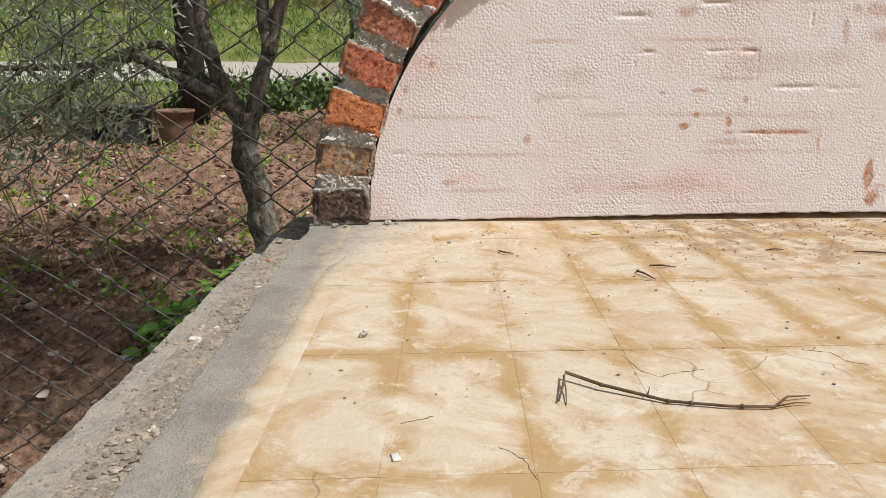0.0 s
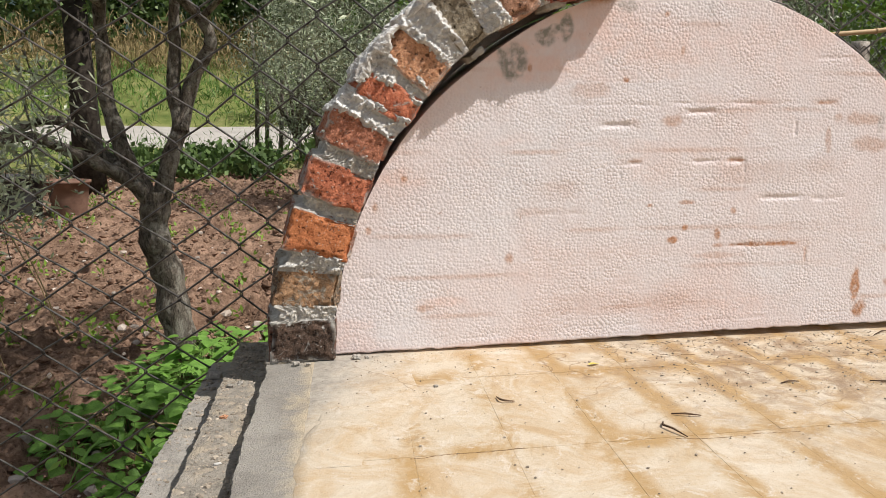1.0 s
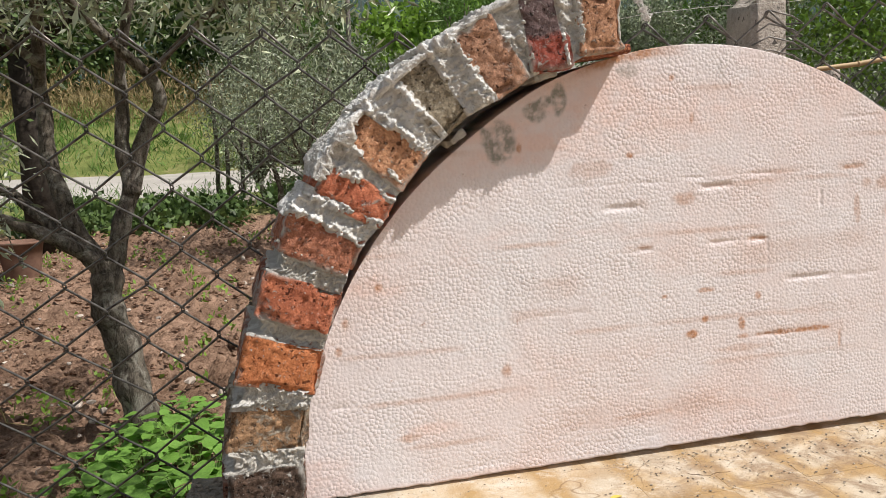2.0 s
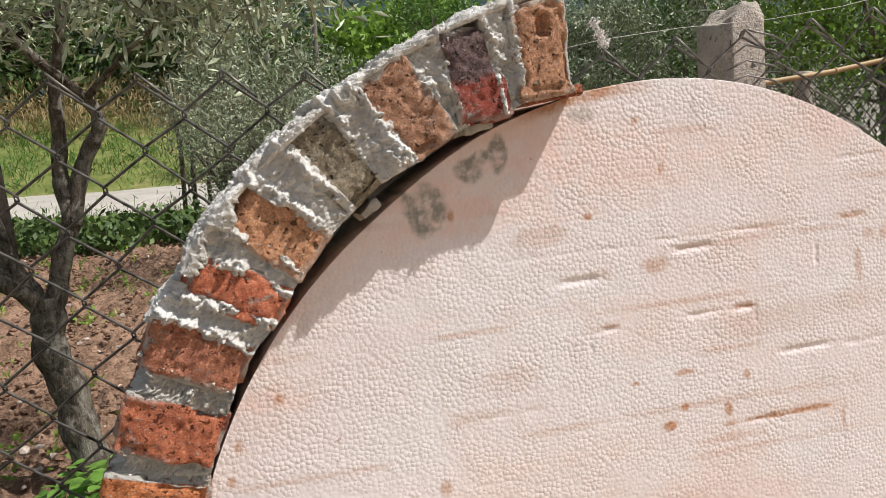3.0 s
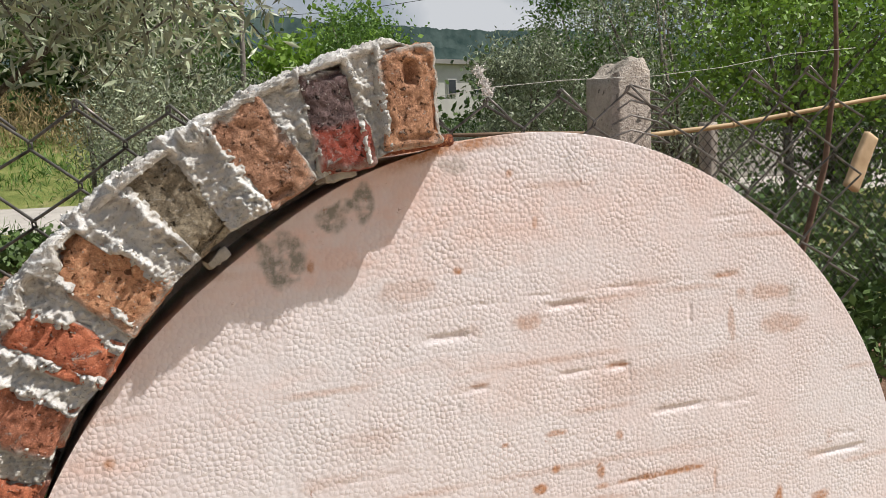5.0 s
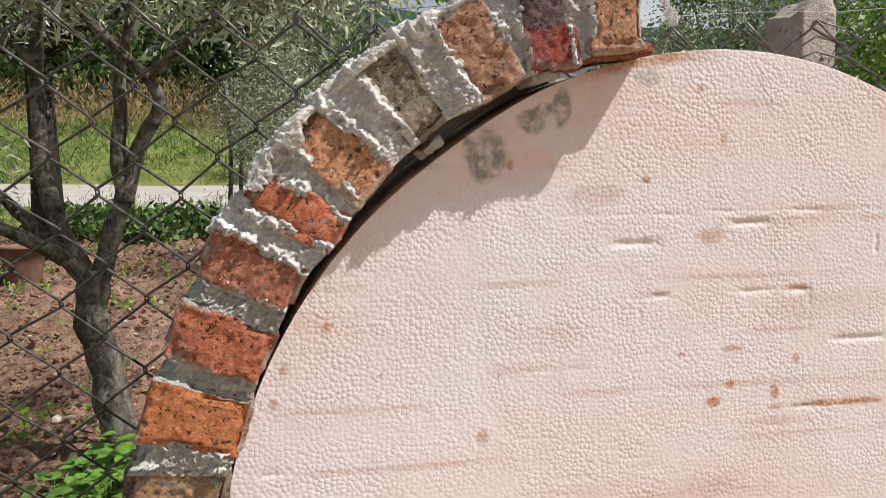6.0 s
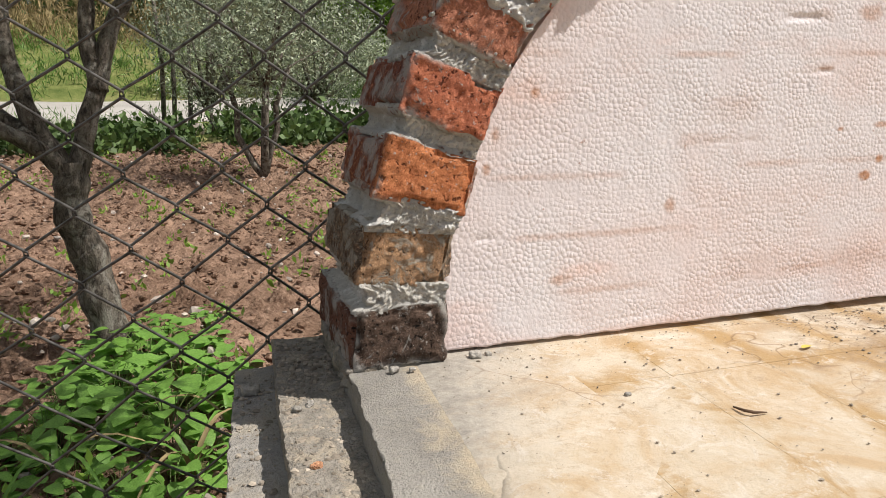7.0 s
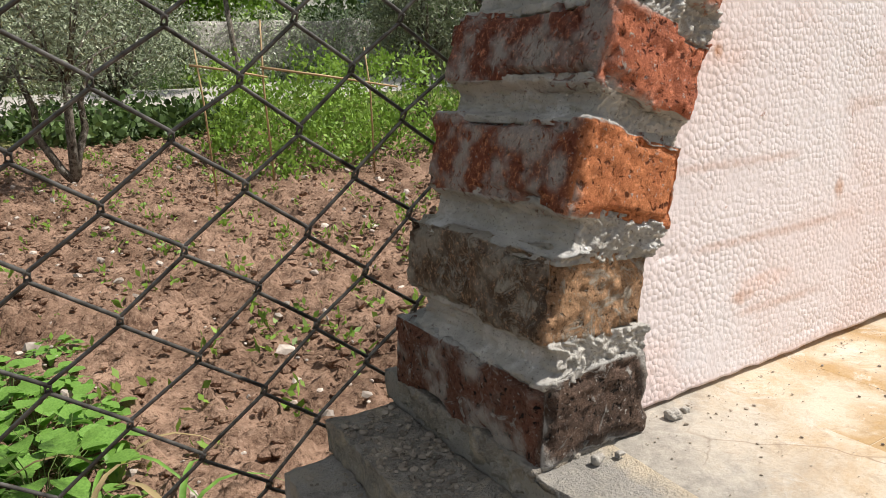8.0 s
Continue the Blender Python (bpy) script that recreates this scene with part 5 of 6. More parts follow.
for i, (x, y, size) in enumerate(spots):
    m = Matrix.Translation((x, y, float(ground_z(x, y)) - 0.02)) @ Matrix.Rotation(i * 1.9, 4, 'Z') @ Matrix.Scale(size, 4)
    if i < 3:
        kinds[i].matrix_basis = m
    else:
        copy_thing(kinds[i % 3], m)


far_tree("dark_tree", -2.75, 9.6, 4.6, 1.9, MAT_DEEP, 7000, 0.10, 41, "old tree with a thick dark trunk", trunk_r=0.17, crown_low=0.55, bark=MAT_DARKBARK)
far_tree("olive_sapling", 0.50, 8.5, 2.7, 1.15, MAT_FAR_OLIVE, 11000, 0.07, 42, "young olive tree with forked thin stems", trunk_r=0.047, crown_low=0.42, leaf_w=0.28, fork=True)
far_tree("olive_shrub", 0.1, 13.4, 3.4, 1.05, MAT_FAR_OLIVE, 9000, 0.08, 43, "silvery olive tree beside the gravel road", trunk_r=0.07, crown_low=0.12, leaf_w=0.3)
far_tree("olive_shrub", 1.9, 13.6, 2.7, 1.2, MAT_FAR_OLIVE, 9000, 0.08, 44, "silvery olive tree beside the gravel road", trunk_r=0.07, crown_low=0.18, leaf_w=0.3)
far_tree("roadside_tree", -1.2, 30.5, 5.5, 3.0, MAT_DEEP, 13000, 0.16, 45, "dense dark green tree beyond the road", trunk_r=0.14, crown_low=0.12)
far_tree("roadside_tree", -7.5, 31, 6.5, 3.6, MAT_DEEP, 13000, 0.16, 46, "dense dark green tree beyond the road", trunk_r=0.14, crown_low=0.1)
far_tree("roadside_tree", 1.7, 25.5, 8.0, 1.7, MAT_GREEN, 9000, 0.11, 47, "tall narrow green tree by the road", trunk_r=0.10, crown_low=0.2)
far_tree("fig_tree", 6.7, 26.5, 5.9, 2.7, MAT_BRIGHT, 7500, 0.30, 48, "leafy fig tree with bright green leaves", trunk_r=0.07, crown_low=0.2, leaf_w=0.7)
far_tree("acacia_tree", 5.35, 18, 5.15, 1.25, MAT_GREEN, 5200, 0.13, 49, "open feathery green tree", trunk_r=0.07, crown_low=0.45, clumps=34)
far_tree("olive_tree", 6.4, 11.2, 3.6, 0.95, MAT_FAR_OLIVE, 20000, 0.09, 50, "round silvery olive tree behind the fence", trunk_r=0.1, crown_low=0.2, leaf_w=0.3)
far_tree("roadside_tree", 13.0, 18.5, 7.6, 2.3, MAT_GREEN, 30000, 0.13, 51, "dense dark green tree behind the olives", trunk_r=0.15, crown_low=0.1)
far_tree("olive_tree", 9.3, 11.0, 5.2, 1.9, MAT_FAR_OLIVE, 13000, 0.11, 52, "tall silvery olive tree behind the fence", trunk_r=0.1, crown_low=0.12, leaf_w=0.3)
far_tree("mulberry_tree", 7.7, 6.6, 3.9, 1.5, MAT_MULBERRY, 7600, 0.085, 53, "mulberry tree with fresh spring leaves", trunk_r=0.07, crown_low=0.50, leaf_w=0.7)
far_tree("roadside_tree", 16.5, 14, 9, 3.8, MAT_DEEP, 22000, 0.22, 54, "dense dark green tree behind the olives", trunk_r=0.15, crown_low=0.06)


def stuff_cloud(name, label, category, mat, seed, count, xr, yr, length, width, height, clumps=400, spread=0.15, up=1.6, lift=0.0):
    """Uncounted small growth: many leaves or blades over a stretch of ground."""
    r = np.random.RandomState(seed)
    cx, cy = r.uniform(*xr, clumps), r.uniform(*yr, clumps)
    c = np.stack([cx, cy, ground_z(cx, cy) + lift + r.uniform(0, 1, clumps) ** 1.5 * height], 1)
    v, f = leaf_cloud(c, spread, count, length, width, seed + 1, 0, up, 0.0)
    low = ground_z(v[:, 0], v[:, 1]) - 0.02
    v[:, 2] = np.maximum(v[:, 2], low)
    tagged(new(name, mesh_from(name, v, f, mat)), label, category, kind="stuff")


stuff_cloud("verge_grass", "mixed green grass along the gravel road", "grass", MAT_GREEN, 60, 16000, (-14, 12), (11.8, 14.6), 0.16, 0.014, 0.05, 900, 0.16)
stuff_cloud("verge_grass", "green and dry grass beyond the road", "grass", MAT_GREEN, 62, 20000, (-16, 16), (20.4, 25.5), 0.30, 0.03, 0.15, 1200, 0.2)
stuff_cloud("dry_weeds", "dry brown weeds beyond the road", "weeds", MAT_STRAW, 64, 15000, (-14, 8), (24.6, 27.5), 0.34, 0.03, 1.1, 800, 0.22)
stuff_cloud("dark_hedge", "dense dark hedge and woods far behind the road", "woods", MAT_DEEP, 66, 42000, (-45, 8.5), (27.5, 32), 0.42, 0.22, 4.8, 1900, 0.55, 0.2, 0.2)
stuff_cloud("dark_hedge", "dense dark hedge and woods far behind the road", "woods", MAT_DEEP, 67, 33000, (13.5, 55), (27.5, 32), 0.42, 0.22, 4.8, 1500, 0.55, 0.2, 0.2)
stuff_cloud("dark_hedge", "low dark hedge before the pale house", "woods", MAT_DEEP, 65, 6000, (8.5, 13.5), (27.5, 32), 0.36, 0.2, 2.2, 300, 0.45, 0.2, 0.2)
stuff_cloud("verge_shrubs", "silvery green shrubs along the road wall", "shrubs", MAT_OLIVE, 78, 22000, (-1.0, 15), (20.6, 21.3), 0.12, 0.05, 1.9, 520, 0.2, 0.4)
stuff_cloud("garden_greens", "low leafy vegetables at the end of the bed", "plants", MAT_DEEP, 68, 4200, (-3.4, -0.3), (10.6, 12.4), 0.13, 0.09, 0.28, 260, 0.10, 0.5)
stuff_cloud("garden_greens", "low leafy vegetables at the end of the bed", "plants", MAT_DEEP, 70, 4200, (0.2, 3.2), (11.2, 13.2), 0.15, 0.10, 0.3, 260, 0.12, 0.5)
stuff_cloud("tall_greens", "tall bright green vegetable plants in the bed", "plants", MAT_BRIGHT, 72, 10500, (2.2, 5.2), (7.2, 10.6), 0.085, 0.042, 1.15, 170, 0.10, 0.8)
stuff_cloud("weed_sprouts", "small green weed sprouts in the soil", "weeds", MAT_BRIGHT, 74, 5200, (-3.5, 4.0), (1.0, 10.5), 0.060, 0.028, 0.03, 560, 0.032, 1.0, 0.02)
stuff_cloud("shade_shrubs", "dense green shrubs behind the net fence", "shrubs", MAT_DEEP, 76, 22000, (3.3, 9.0), (2.9, 5.0), 0.09, 0.05, 1.25, 520, 0.16, 0.3, 0.0)


# ---- loose lumps: clods, stones, crumbs ----
def lump_mesh(name, mat, spots, sizes, seed, squash=0.7, rounded=False):
    """Many small uneven lumps in one mesh."""
    t = (1 + 5 ** 0.5) / 2
    ico = np.array([(-1, t, 0), (1, t, 0), (-1, -t, 0), (1, -t, 0), (0, -1, t), (0, 1, t), (0, -1, -t), (0, 1, -t), (t, 0, -1), (t, 0, 1), (-t, 0, -1), (-t, 0, 1)]) / 1.9
    tri = np.array([(0, 11, 5), (0, 5, 1), (0, 1, 7), (0, 7, 10), (0, 10, 11), (1, 5, 9), (5, 11, 4), (11, 10, 2), (10, 7, 6), (7, 1, 8),
                    (3, 9, 4), (3, 4, 2), (3, 2, 6), (3, 6, 8), (3, 8, 9), (4, 9, 5), (2, 4, 11), (6, 2, 10), (8, 6, 7), (9, 8, 1)])
    r = np.random.RandomState(seed)
    n = len(spots)
    w = r.uniform(0, 6.28, n)
    v = ico[None] * r.uniform(0.65, 1.3, (n, 12, 1)) * np.array([1, 1, squash])
    v = v * (np.asarray(sizes)[:, None, None] * r.uniform(0.7, 1.3, (n, 1, 3)))
    c, s2 = np.cos(w)[:, None], np.sin(w)[:, None]
    v = np.stack([v[:, :, 0] * c - v[:, :, 1] * s2, v[:, :, 0] * s2 + v[:, :, 1] * c, v[:, :, 2]], 2)
    v = v + np.asarray(spots)[:, None, :]
    f = (np.arange(n)[:, None, None] * 12 + tri[None]).reshape(-1, 3)
    return mesh_from(name, v.reshape(-1, 3), f, mat, rounded)


def lumps(name, label, category, mat, spots, sizes, seed, squash=0.7, kind="stuff", rounded=False):
    return tagged(new(name, lump_mesh(name, mat, spots, sizes, seed, squash, rounded)), label, category, kind=kind)


MAT_GRAIN = simple("lime_grain", (0.50, 0.475, 0.44), (0.78, 0.76, 0.73), 40, 0.95, 0.15, random_mix=0.15)
grains = np.concatenate(CRUST)
grain_size = 0.0003 + 0.0012 * np.random.RandomState(870).uniform(0, 1, len(grains)) ** 3
part("mortar_crust", lump_mesh("mortar_crust", MAT_GRAIN, grains, grain_size, 871, 0.9), arch, "crumbly pale mortar grains", kind="stuff")


rs = np.random.RandomState(90)
n = 24000
cx = rs.uniform(-3.8, 4.4, n)
cy = 0.5 + 11 * rs.uniform(0, 1, n) ** 1.5
lumps("soil_clods", "crumbly reddish brown soil clods", "soil", MAT_SOIL, np.stack([cx, cy, ground_z(cx, cy) + rs.uniform(0.0, 0.06, n)], 1), 0.004 + 0.036 * rs.uniform(0, 1, n) ** 4.2, 91, 0.6)
n = 900
cx = rs.uniform(-3.8, 4.4, n)
cy = 0.5 + 10 * rs.uniform(0, 1, n) ** 1.3
lumps("garden_stones", "small pale stones lying in the soil", "stones", MAT_STONE, np.stack([cx, cy, ground_z(cx, cy) + rs.uniform(0.03, 0.07, n)], 1), 0.008 + 0.032 * rs.uniform(0, 1, n) ** 3, 92)

# crumbs on the floor, the slab and the steps
n = 4200
cx = rs.uniform(-0.05, 1.35, n)
cy = -0.012 - 0.75 * rs.uniform(0, 1, n) ** 2.4
near_right = rs.uniform(0, 1, n) < 0.6
cx = np.where(near_right, 0.42 + 0.70 * rs.uniform(0, 1, n), cx)
cy = np.where(near_right, -0.015 - 0.28 * rs.uniform(0, 1, n) ** 1.5, cy)
lumps("floor_crumbs", "dark crumbs and grit scattered on the floor", "grit", MAT_CRUMB, np.stack([cx, cy, np.full(n, 0.0012)], 1), 0.0005 + 0.0017 * rs.uniform(0, 1, n) ** 6, 93, 0.5)
n = 5200
cy = rs.uniform(-1.2, 0.2, n)
cx = -0.182 + 0.052 * cy + 0.004 + rs.uniform(0, 1, n) * 0.062
lumps("step_crumbs", "mortar crumbs and grit lying on the step", "grit", MAT_CRUMB, np.stack([cx, cy, np.full(n, -0.0315)], 1), 0.0005 + 0.0042 * rs.uniform(0, 1, n) ** 7, 94, 0.6)
n = 900
cy = rs.uniform(-0.9, 0.19, n)
cx = -0.235 + 0.075 * cy + 0.004 + rs.uniform(0, 1, n) * 0.045
lumps("step_crumbs", "mortar crumbs lying on the lower step", "grit", MAT_CRUMB, np.stack([cx, cy, np.full(n, -0.0655)], 1), 0.0006 + 0.004 * rs.uniform(0, 1, n) ** 6, 95, 0.6)


def mortar_lump(x, y, z, size, seed, mat=None, label="dropped lump of dried grey mortar", squash=0.65):
    v, f, _ = worn_box((size, size * 0.8, size * squash), size * 0.5, size / 4.5, size * 0.35, 0.55 / size, seed)
    w = v + np.array([x, y, z + size * squash * 0.8])
    tagged(new("mortar_lump", mesh_from("mortar_lump", w, f, mat or MAT_MORTAR)), label, "mortar lump")


MAT_LUMP = grainy("grey_lump", (0.22, 0.20, 0.175), (0.42, 0.39, 0.345), 60, 0.95, 300, 0.003)
for k, (x, y, z, size) in enumerate(((0.029, -0.022, 0.0, 0.0085), (-0.066, -0.036, 0.0, 0.0070), (-0.048, -0.040, 0.0, 0.005), (-0.152, -0.022, -0.032, 0.009), (-0.168, -0.035, -0.032, 0.007),
                                     (0.007, -0.595, 0.0, 0.008), (0.131, -0.168, 0.0, 0.0040), (0.045, -0.020, 0.0, 0.005), (-0.205, 0.12, -0.066, 0.014))):
    mortar_lump(x, y, z, size * 0.78, 500 + k, MAT_LUMP)
MAT_CHIP = MAT_BRICK["tan"]
mortar_lump(-0.165, -0.155, -0.032, 0.0065, 530, MAT_CHIP, "small orange brick chip lying on the step", 0.4)


def dry_stick():
    bag = Bag()
    bag.tube([(0.186, -0.770, 0.003), (0.196, -0.742, 0.006), (0.203, -0.719, 0.008), (0.232, -0.745, 0.006), (0.283, -0.775, 0.003), (0.333, -0.788, 0.003), (0.373, -0.791, 0.003), (0.392, -0.776, 0.005), (0.416, -0.771, 0.003)],
             [0.0009, 0.0012, 0.0019, 0.0018, 0.0016, 0.0014, 0.0013, 0.0010, 0.0006], 6)
    bag.tube([(0.376, -0.790, 0.003), (0.395, -0.786, 0.004), (0.410, -0.784, 0.002)], [0.0008, 0.0007, 0.0004], 5)
    bag.tube([(0.200, -0.724, 0.007), (0.197, -0.750, 0.004), (0.192, -0.774, 0.001)], [0.0008, 0.0007, 0.0005], 5)
    bag.tube([(0.268, -0.765, 0.005), (0.272, -0.758, 0.009)], [0.0007, 0.0003], 4)
    for q in ((0.231, -0.7445, 0.006), (0.283, -0.775, 0.003), (0.302, -0.780, 0.003), (0.345, -0.789, 0.003)):
        bag.tube([(q[0] - 0.002, q[1] + 0.001, q[2]), q, (q[0] + 0.002, q[1] - 0.001, q[2])], [0.0014, 0.0025, 0.0014], 6)
    tagged(new("dry_twig", bag.mesh("dry_twig", MAT_TWIG)), "thin dry brown vine twig lying on the floor", "twig")


dry_stick()


# ---- behind the fence: canes, stakes, net, pole, house ----
cane = thing("cane_rail", (1.6, 1.2, 0.67), "dry pale cane tied along the fence as a rail", "cane")
bag = Bag()
bag.tube([(1.56, 1.2, 0.660), (1.64, 1.2, 0.664), (1.92, 1.2, 0.690), (2.50, 1.21, 0.772), (3.3, 1.25, 0.88)], [0.007, 0.0085, 0.0085, 0.008, 0.007], 7)
for q in np.linspace(1.7, 3.1, 7):
    zq = float(np.interp(q, (0.80, 1.64, 1.92, 2.5, 3.3), (0.674, 0.664, 0.690, 0.772, 0.88)))
    bag.tube([(q - 0.004, 1.2, zq), (q + 0.004, 1.2, zq)], 0.0105, 7)
part("cane", bag.mesh("cane", MAT_CANE), cane)
bag = Bag()
bag.tube([(0.80, 1.22, 0.666), (1.2, 1.22, 0.672), (1.62, 1.22, 0.668)], [0.0055, 0.006, 0.0055], 6)
part("lath", bag.mesh("lath", simple("grey_lath", (0.14, 0.09, 0.06), (0.30, 0.21, 0.15), 14, 0.85, 0.2)), cane, "weathered brown lath")
bag = Bag()
bag.tube([(2.381 - 0.03, 1.2, 1.5), (2.375, 1.2, 0.9), (2.33, 1.2, 0.55), (2.2, 1.22, 0.1), (2.1, 1.25, -0.97)], [0.007, 0.009, 0.010, 0.012, 0.013], 6)
part("stake", bag.mesh("stake", simple("weathered_stake", (0.10, 0.06, 0.045), (0.22, 0.14, 0.10), 18, 0.85, 0.2)), cane, "reddish brown upright garden stake")

v, f, _ = worn_box((0.028, 0.010, 0.095), 0.003, 0.012, 0.001, 20, 600)
turn = np.array(Euler((0, radians(27), 0)).to_matrix())
board = mesh_from("board", v @ turn.T + np.array([2.262, 1.0, 0.56]), f, simple("raw_board", (0.45, 0.30, 0.17), (0.66, 0.48, 0.30), 12, 0.7, 0.3))
tagged(new("wooden_board", board), "short raw wooden board hung on the fence", "board")

net = thing("net_fence", (3.2, 2.3, -0.95), "dark fine wire net garden fence with grey posts", "fence")
bag = Bag()
for q in np.arange(1.5, 5.6, 0.055):
    for d in (-1, 1):
        x1 = q + d * 0.85
        if 1.5 < x1 < 5.6:
            bag.tube([(q, 2.25 + 0.02 * q, -0.10), (x1, 2.25 + 0.02 * x1, 0.76)], 0.0022, 3, False)
part("net", bag.mesh("net", simple("dark_net_wire", (0.02, 0.018, 0.016), (0.06, 0.05, 0.045), 20, 0.7, 0.3)), net, kind="stuff")
for q in (2.80, 4.3):
    v, f, _ = worn_box((0.035, 0.035, 0.87), 0.006, 0.05, 0.003, 20, 610)
    part("post", mesh_from("post", v + np.array([q, 2.34, -0.08]), f, MAT_POST), net, "grey concrete post")

pole = thing("utility_pole", (3.2, 25, 0.2), "tall thin wooden utility pole by the road", "pole")
bag = Bag()
bag.tube([(3.05, 25, 0.1), (3.2, 25, 4.0), (3.3, 25, 9.0)], [0.11, 0.09, 0.07], 8)
part("shaft", bag.mesh("shaft", simple("pole_wood", (0.12, 0.10, 0.09), (0.24, 0.21, 0.19), 6, 0.9, 0.2)), pole)
bag = Bag()
bag.tube([(-8, 24.5, 5.9), (2.8, 25, 5.82), (7.06, 25, 6.31), (11.78, 25, 7.22), (20, 25, 9.4)], 0.012, 4)
part("cable", bag.mesh("cable", MAT_PLASTIC), pole, "thin dark overhead cable")

tower = thing("power_pylon", (74, 500, 90), "lattice power pylon far off on the hill", "pylon")
bag = Bag()
for d in (-1, 1):
    for e in (-1, 1):
        bag.tube([(74 + d * 2.6, 500 + e * 2.6, 90), (74 + d * 0.7, 500 + e * 0.7, 124)], 0.16, 4)
for q in range(9):
    z0, z1 = 90 + q * 3.6, 90 + (q + 1) * 3.6
    w0, w1 = 2.6 - 1.9 * q / 9, 2.6 - 1.9 * (q + 1) / 9
    bag.tube([(74 - w0, 500 - w0, z0), (74 + w1, 500 - w1, z1)], 0.1, 3)
    bag.tube([(74 + w0, 500 - w0, z0), (74 - w1, 500 - w1, z1)], 0.1, 3)
for z in (112, 117, 121):
    bag.tube([(69, 500, z), (79, 500, z)], 0.18, 4)
part("lattice", bag.mesh("lattice", simple("pylon_steel", (0.35, 0.36, 0.37), (0.45, 0.46, 0.47), 1, 0.6, 0.3)), tower)


def box_verts(x0, x1, y0, y1, z0, z1):
    v = [(x, y, z) for x in (x0, x1) for y in (y0, y1) for z in (z0, z1)]
    f = [[0, 1, 3, 2], [4, 6, 7, 5], [0, 4, 5, 1], [2, 3, 7, 6], [0, 2, 6, 4], [1, 5, 7, 3]]
    return v, f


house = thing("farm_house", (17.5, 42, 0.6), "small pale plastered house behind the trees", "house")
v, f = box_verts(15.4, 19.5, 40, 45, 0.0, 6.9)
part("wall", mesh_from("wall", v, f, MAT_PLASTER, False), house)
v, f = box_verts(15.1, 19.8, 39.7, 45.3, 6.9, 7.15)
part("roof", mesh_from("roof", v, f, simple("roof_slab", (0.3, 0.28, 0.26), (0.4, 0.38, 0.36), 1, 0.9, 0.2), False), house)
for q in (16.25, 18.0):
    v, f = box_verts(q, q + 0.55, 39.93, 40.02, 5.2, 6.1)
    win = part("window", mesh_from("window", v, f, MAT_PLASTER, False), house)
    v, f = box_verts(q + 0.06, q + 0.49, 39.91, 39.96, 5.26, 6.04)
    part("pane", mesh_from("pane", v, f, simple("dark_pane", (0.03, 0.035, 0.04), (0.05, 0.055, 0.06), 1, 0.15, 0.5), False), win)

wall_n = (90, 3, 12)


def stone_wall_place(u):
    x = 5.2 + (u[:, 0] + 1) / 2 * 22
    y = 21.4 + 0.22 * u[:, 1]
    z = 0.15 + (u[:, 2] + 1) / 2 * 1.7
    p = np.stack([x, y, z], 1)
    p[:, 1] += (np.abs(u[:, 1]) > 0.9) * np.sign(u[:, 1]) * 0.07 * fbm(p, 2.2, 3, 700)
    p[:, 2] += (u[:, 2] > 0.95) * 0.12 * fbm(p, 0.8, 3, 701)
    return p


v, f = lattice_box(wall_n, stone_wall_place)
tagged(new("wall_far", mesh_from("wall_far", v, f, grainy("dark_rubble", (0.26, 0.24, 0.225), (0.52, 0.49, 0.45), 2.5, 0.95, 14, 0.05))), "old dark grey rubble wall along the road", "wall", kind="structure")

# tuft of white fluff caught on the fence top, and a thin string
v, f = leaf_cloud([(0.592, 0.186, 0.695), (0.600, 0.186, 0.680), (0.604, 0.186, 0.668)], 0.0034, 500, 0.0052, 0.0018, 720)
tagged(new("fluff_tuft", mesh_from("fluff_tuft", v, f, simple("white_fluff", (0.76, 0.72, 0.68), (0.86, 0.83, 0.80), 60, 0.9, 0.1))), "tuft of white fluff caught on the fence", "fluff")
bag = Bag()
bag.tube([(0.50, 0.178, 0.655), (0.60, 0.178, 0.672), (0.72, 0.178, 0.684), (0.87, 0.176, 0.692), (1.0, 0.18, 0.708), (1.15, 0.19, 0.735), (1.30, 0.2, 0.75)], 0.00042, 4)
tagged(new("string", bag.mesh("string", simple("pale_string", (0.5, 0.48, 0.44), (0.65, 0.62, 0.58), 40, 0.7, 0.3))), "thin pale string tied along the fence top", "string")
bag = Bag()
for q in range(4):
    z0 = 0.60 + 0.022 * q
    bag.tube([(0.80 + 0.01 * q, 0.196, z0), (0.84, 0.190, z0 + 0.014), (0.885, 0.188, z0 + 0.004), (0.912, 0.196, z0 - 0.006), (0.914, 0.25, z0), (0.90, 0.325, z0 + 0.004)], 0.0016, 5)
tagged(new("tie_wire", bag.mesh("tie_wire", MAT_WIRE)), "twisted tie wire binding the fence to the post", "wire")

# terracotta shims between arch and form
for k, (x, z, a, hx, hz, mat) in enumerate(((0.432, 0.588, 8, 0.040, 0.006, MAT_BRICK["orange"]), (0.345, 0.560, 16, 0.018, 0.008, MAT_LUMP), (0.222, 0.480, 40, 0.014, 0.007, MAT_LUMP))):
    v, f, sm = worn_box((hx, 0.03, hz), 0.003, 0.004, 0.002, 30, 740 + k)
    t = np.array(Euler((0, radians(-a), 0)).to_matrix())
    me = set_attribute(mesh_from("shim", v @ t.T + np.array([x, 0.014, z]), f, mat), "smear", sm[0] * 0)
    tagged(new("shim", me), "small wedge chip pushed between arch and form", "shim", "shims under the arch")


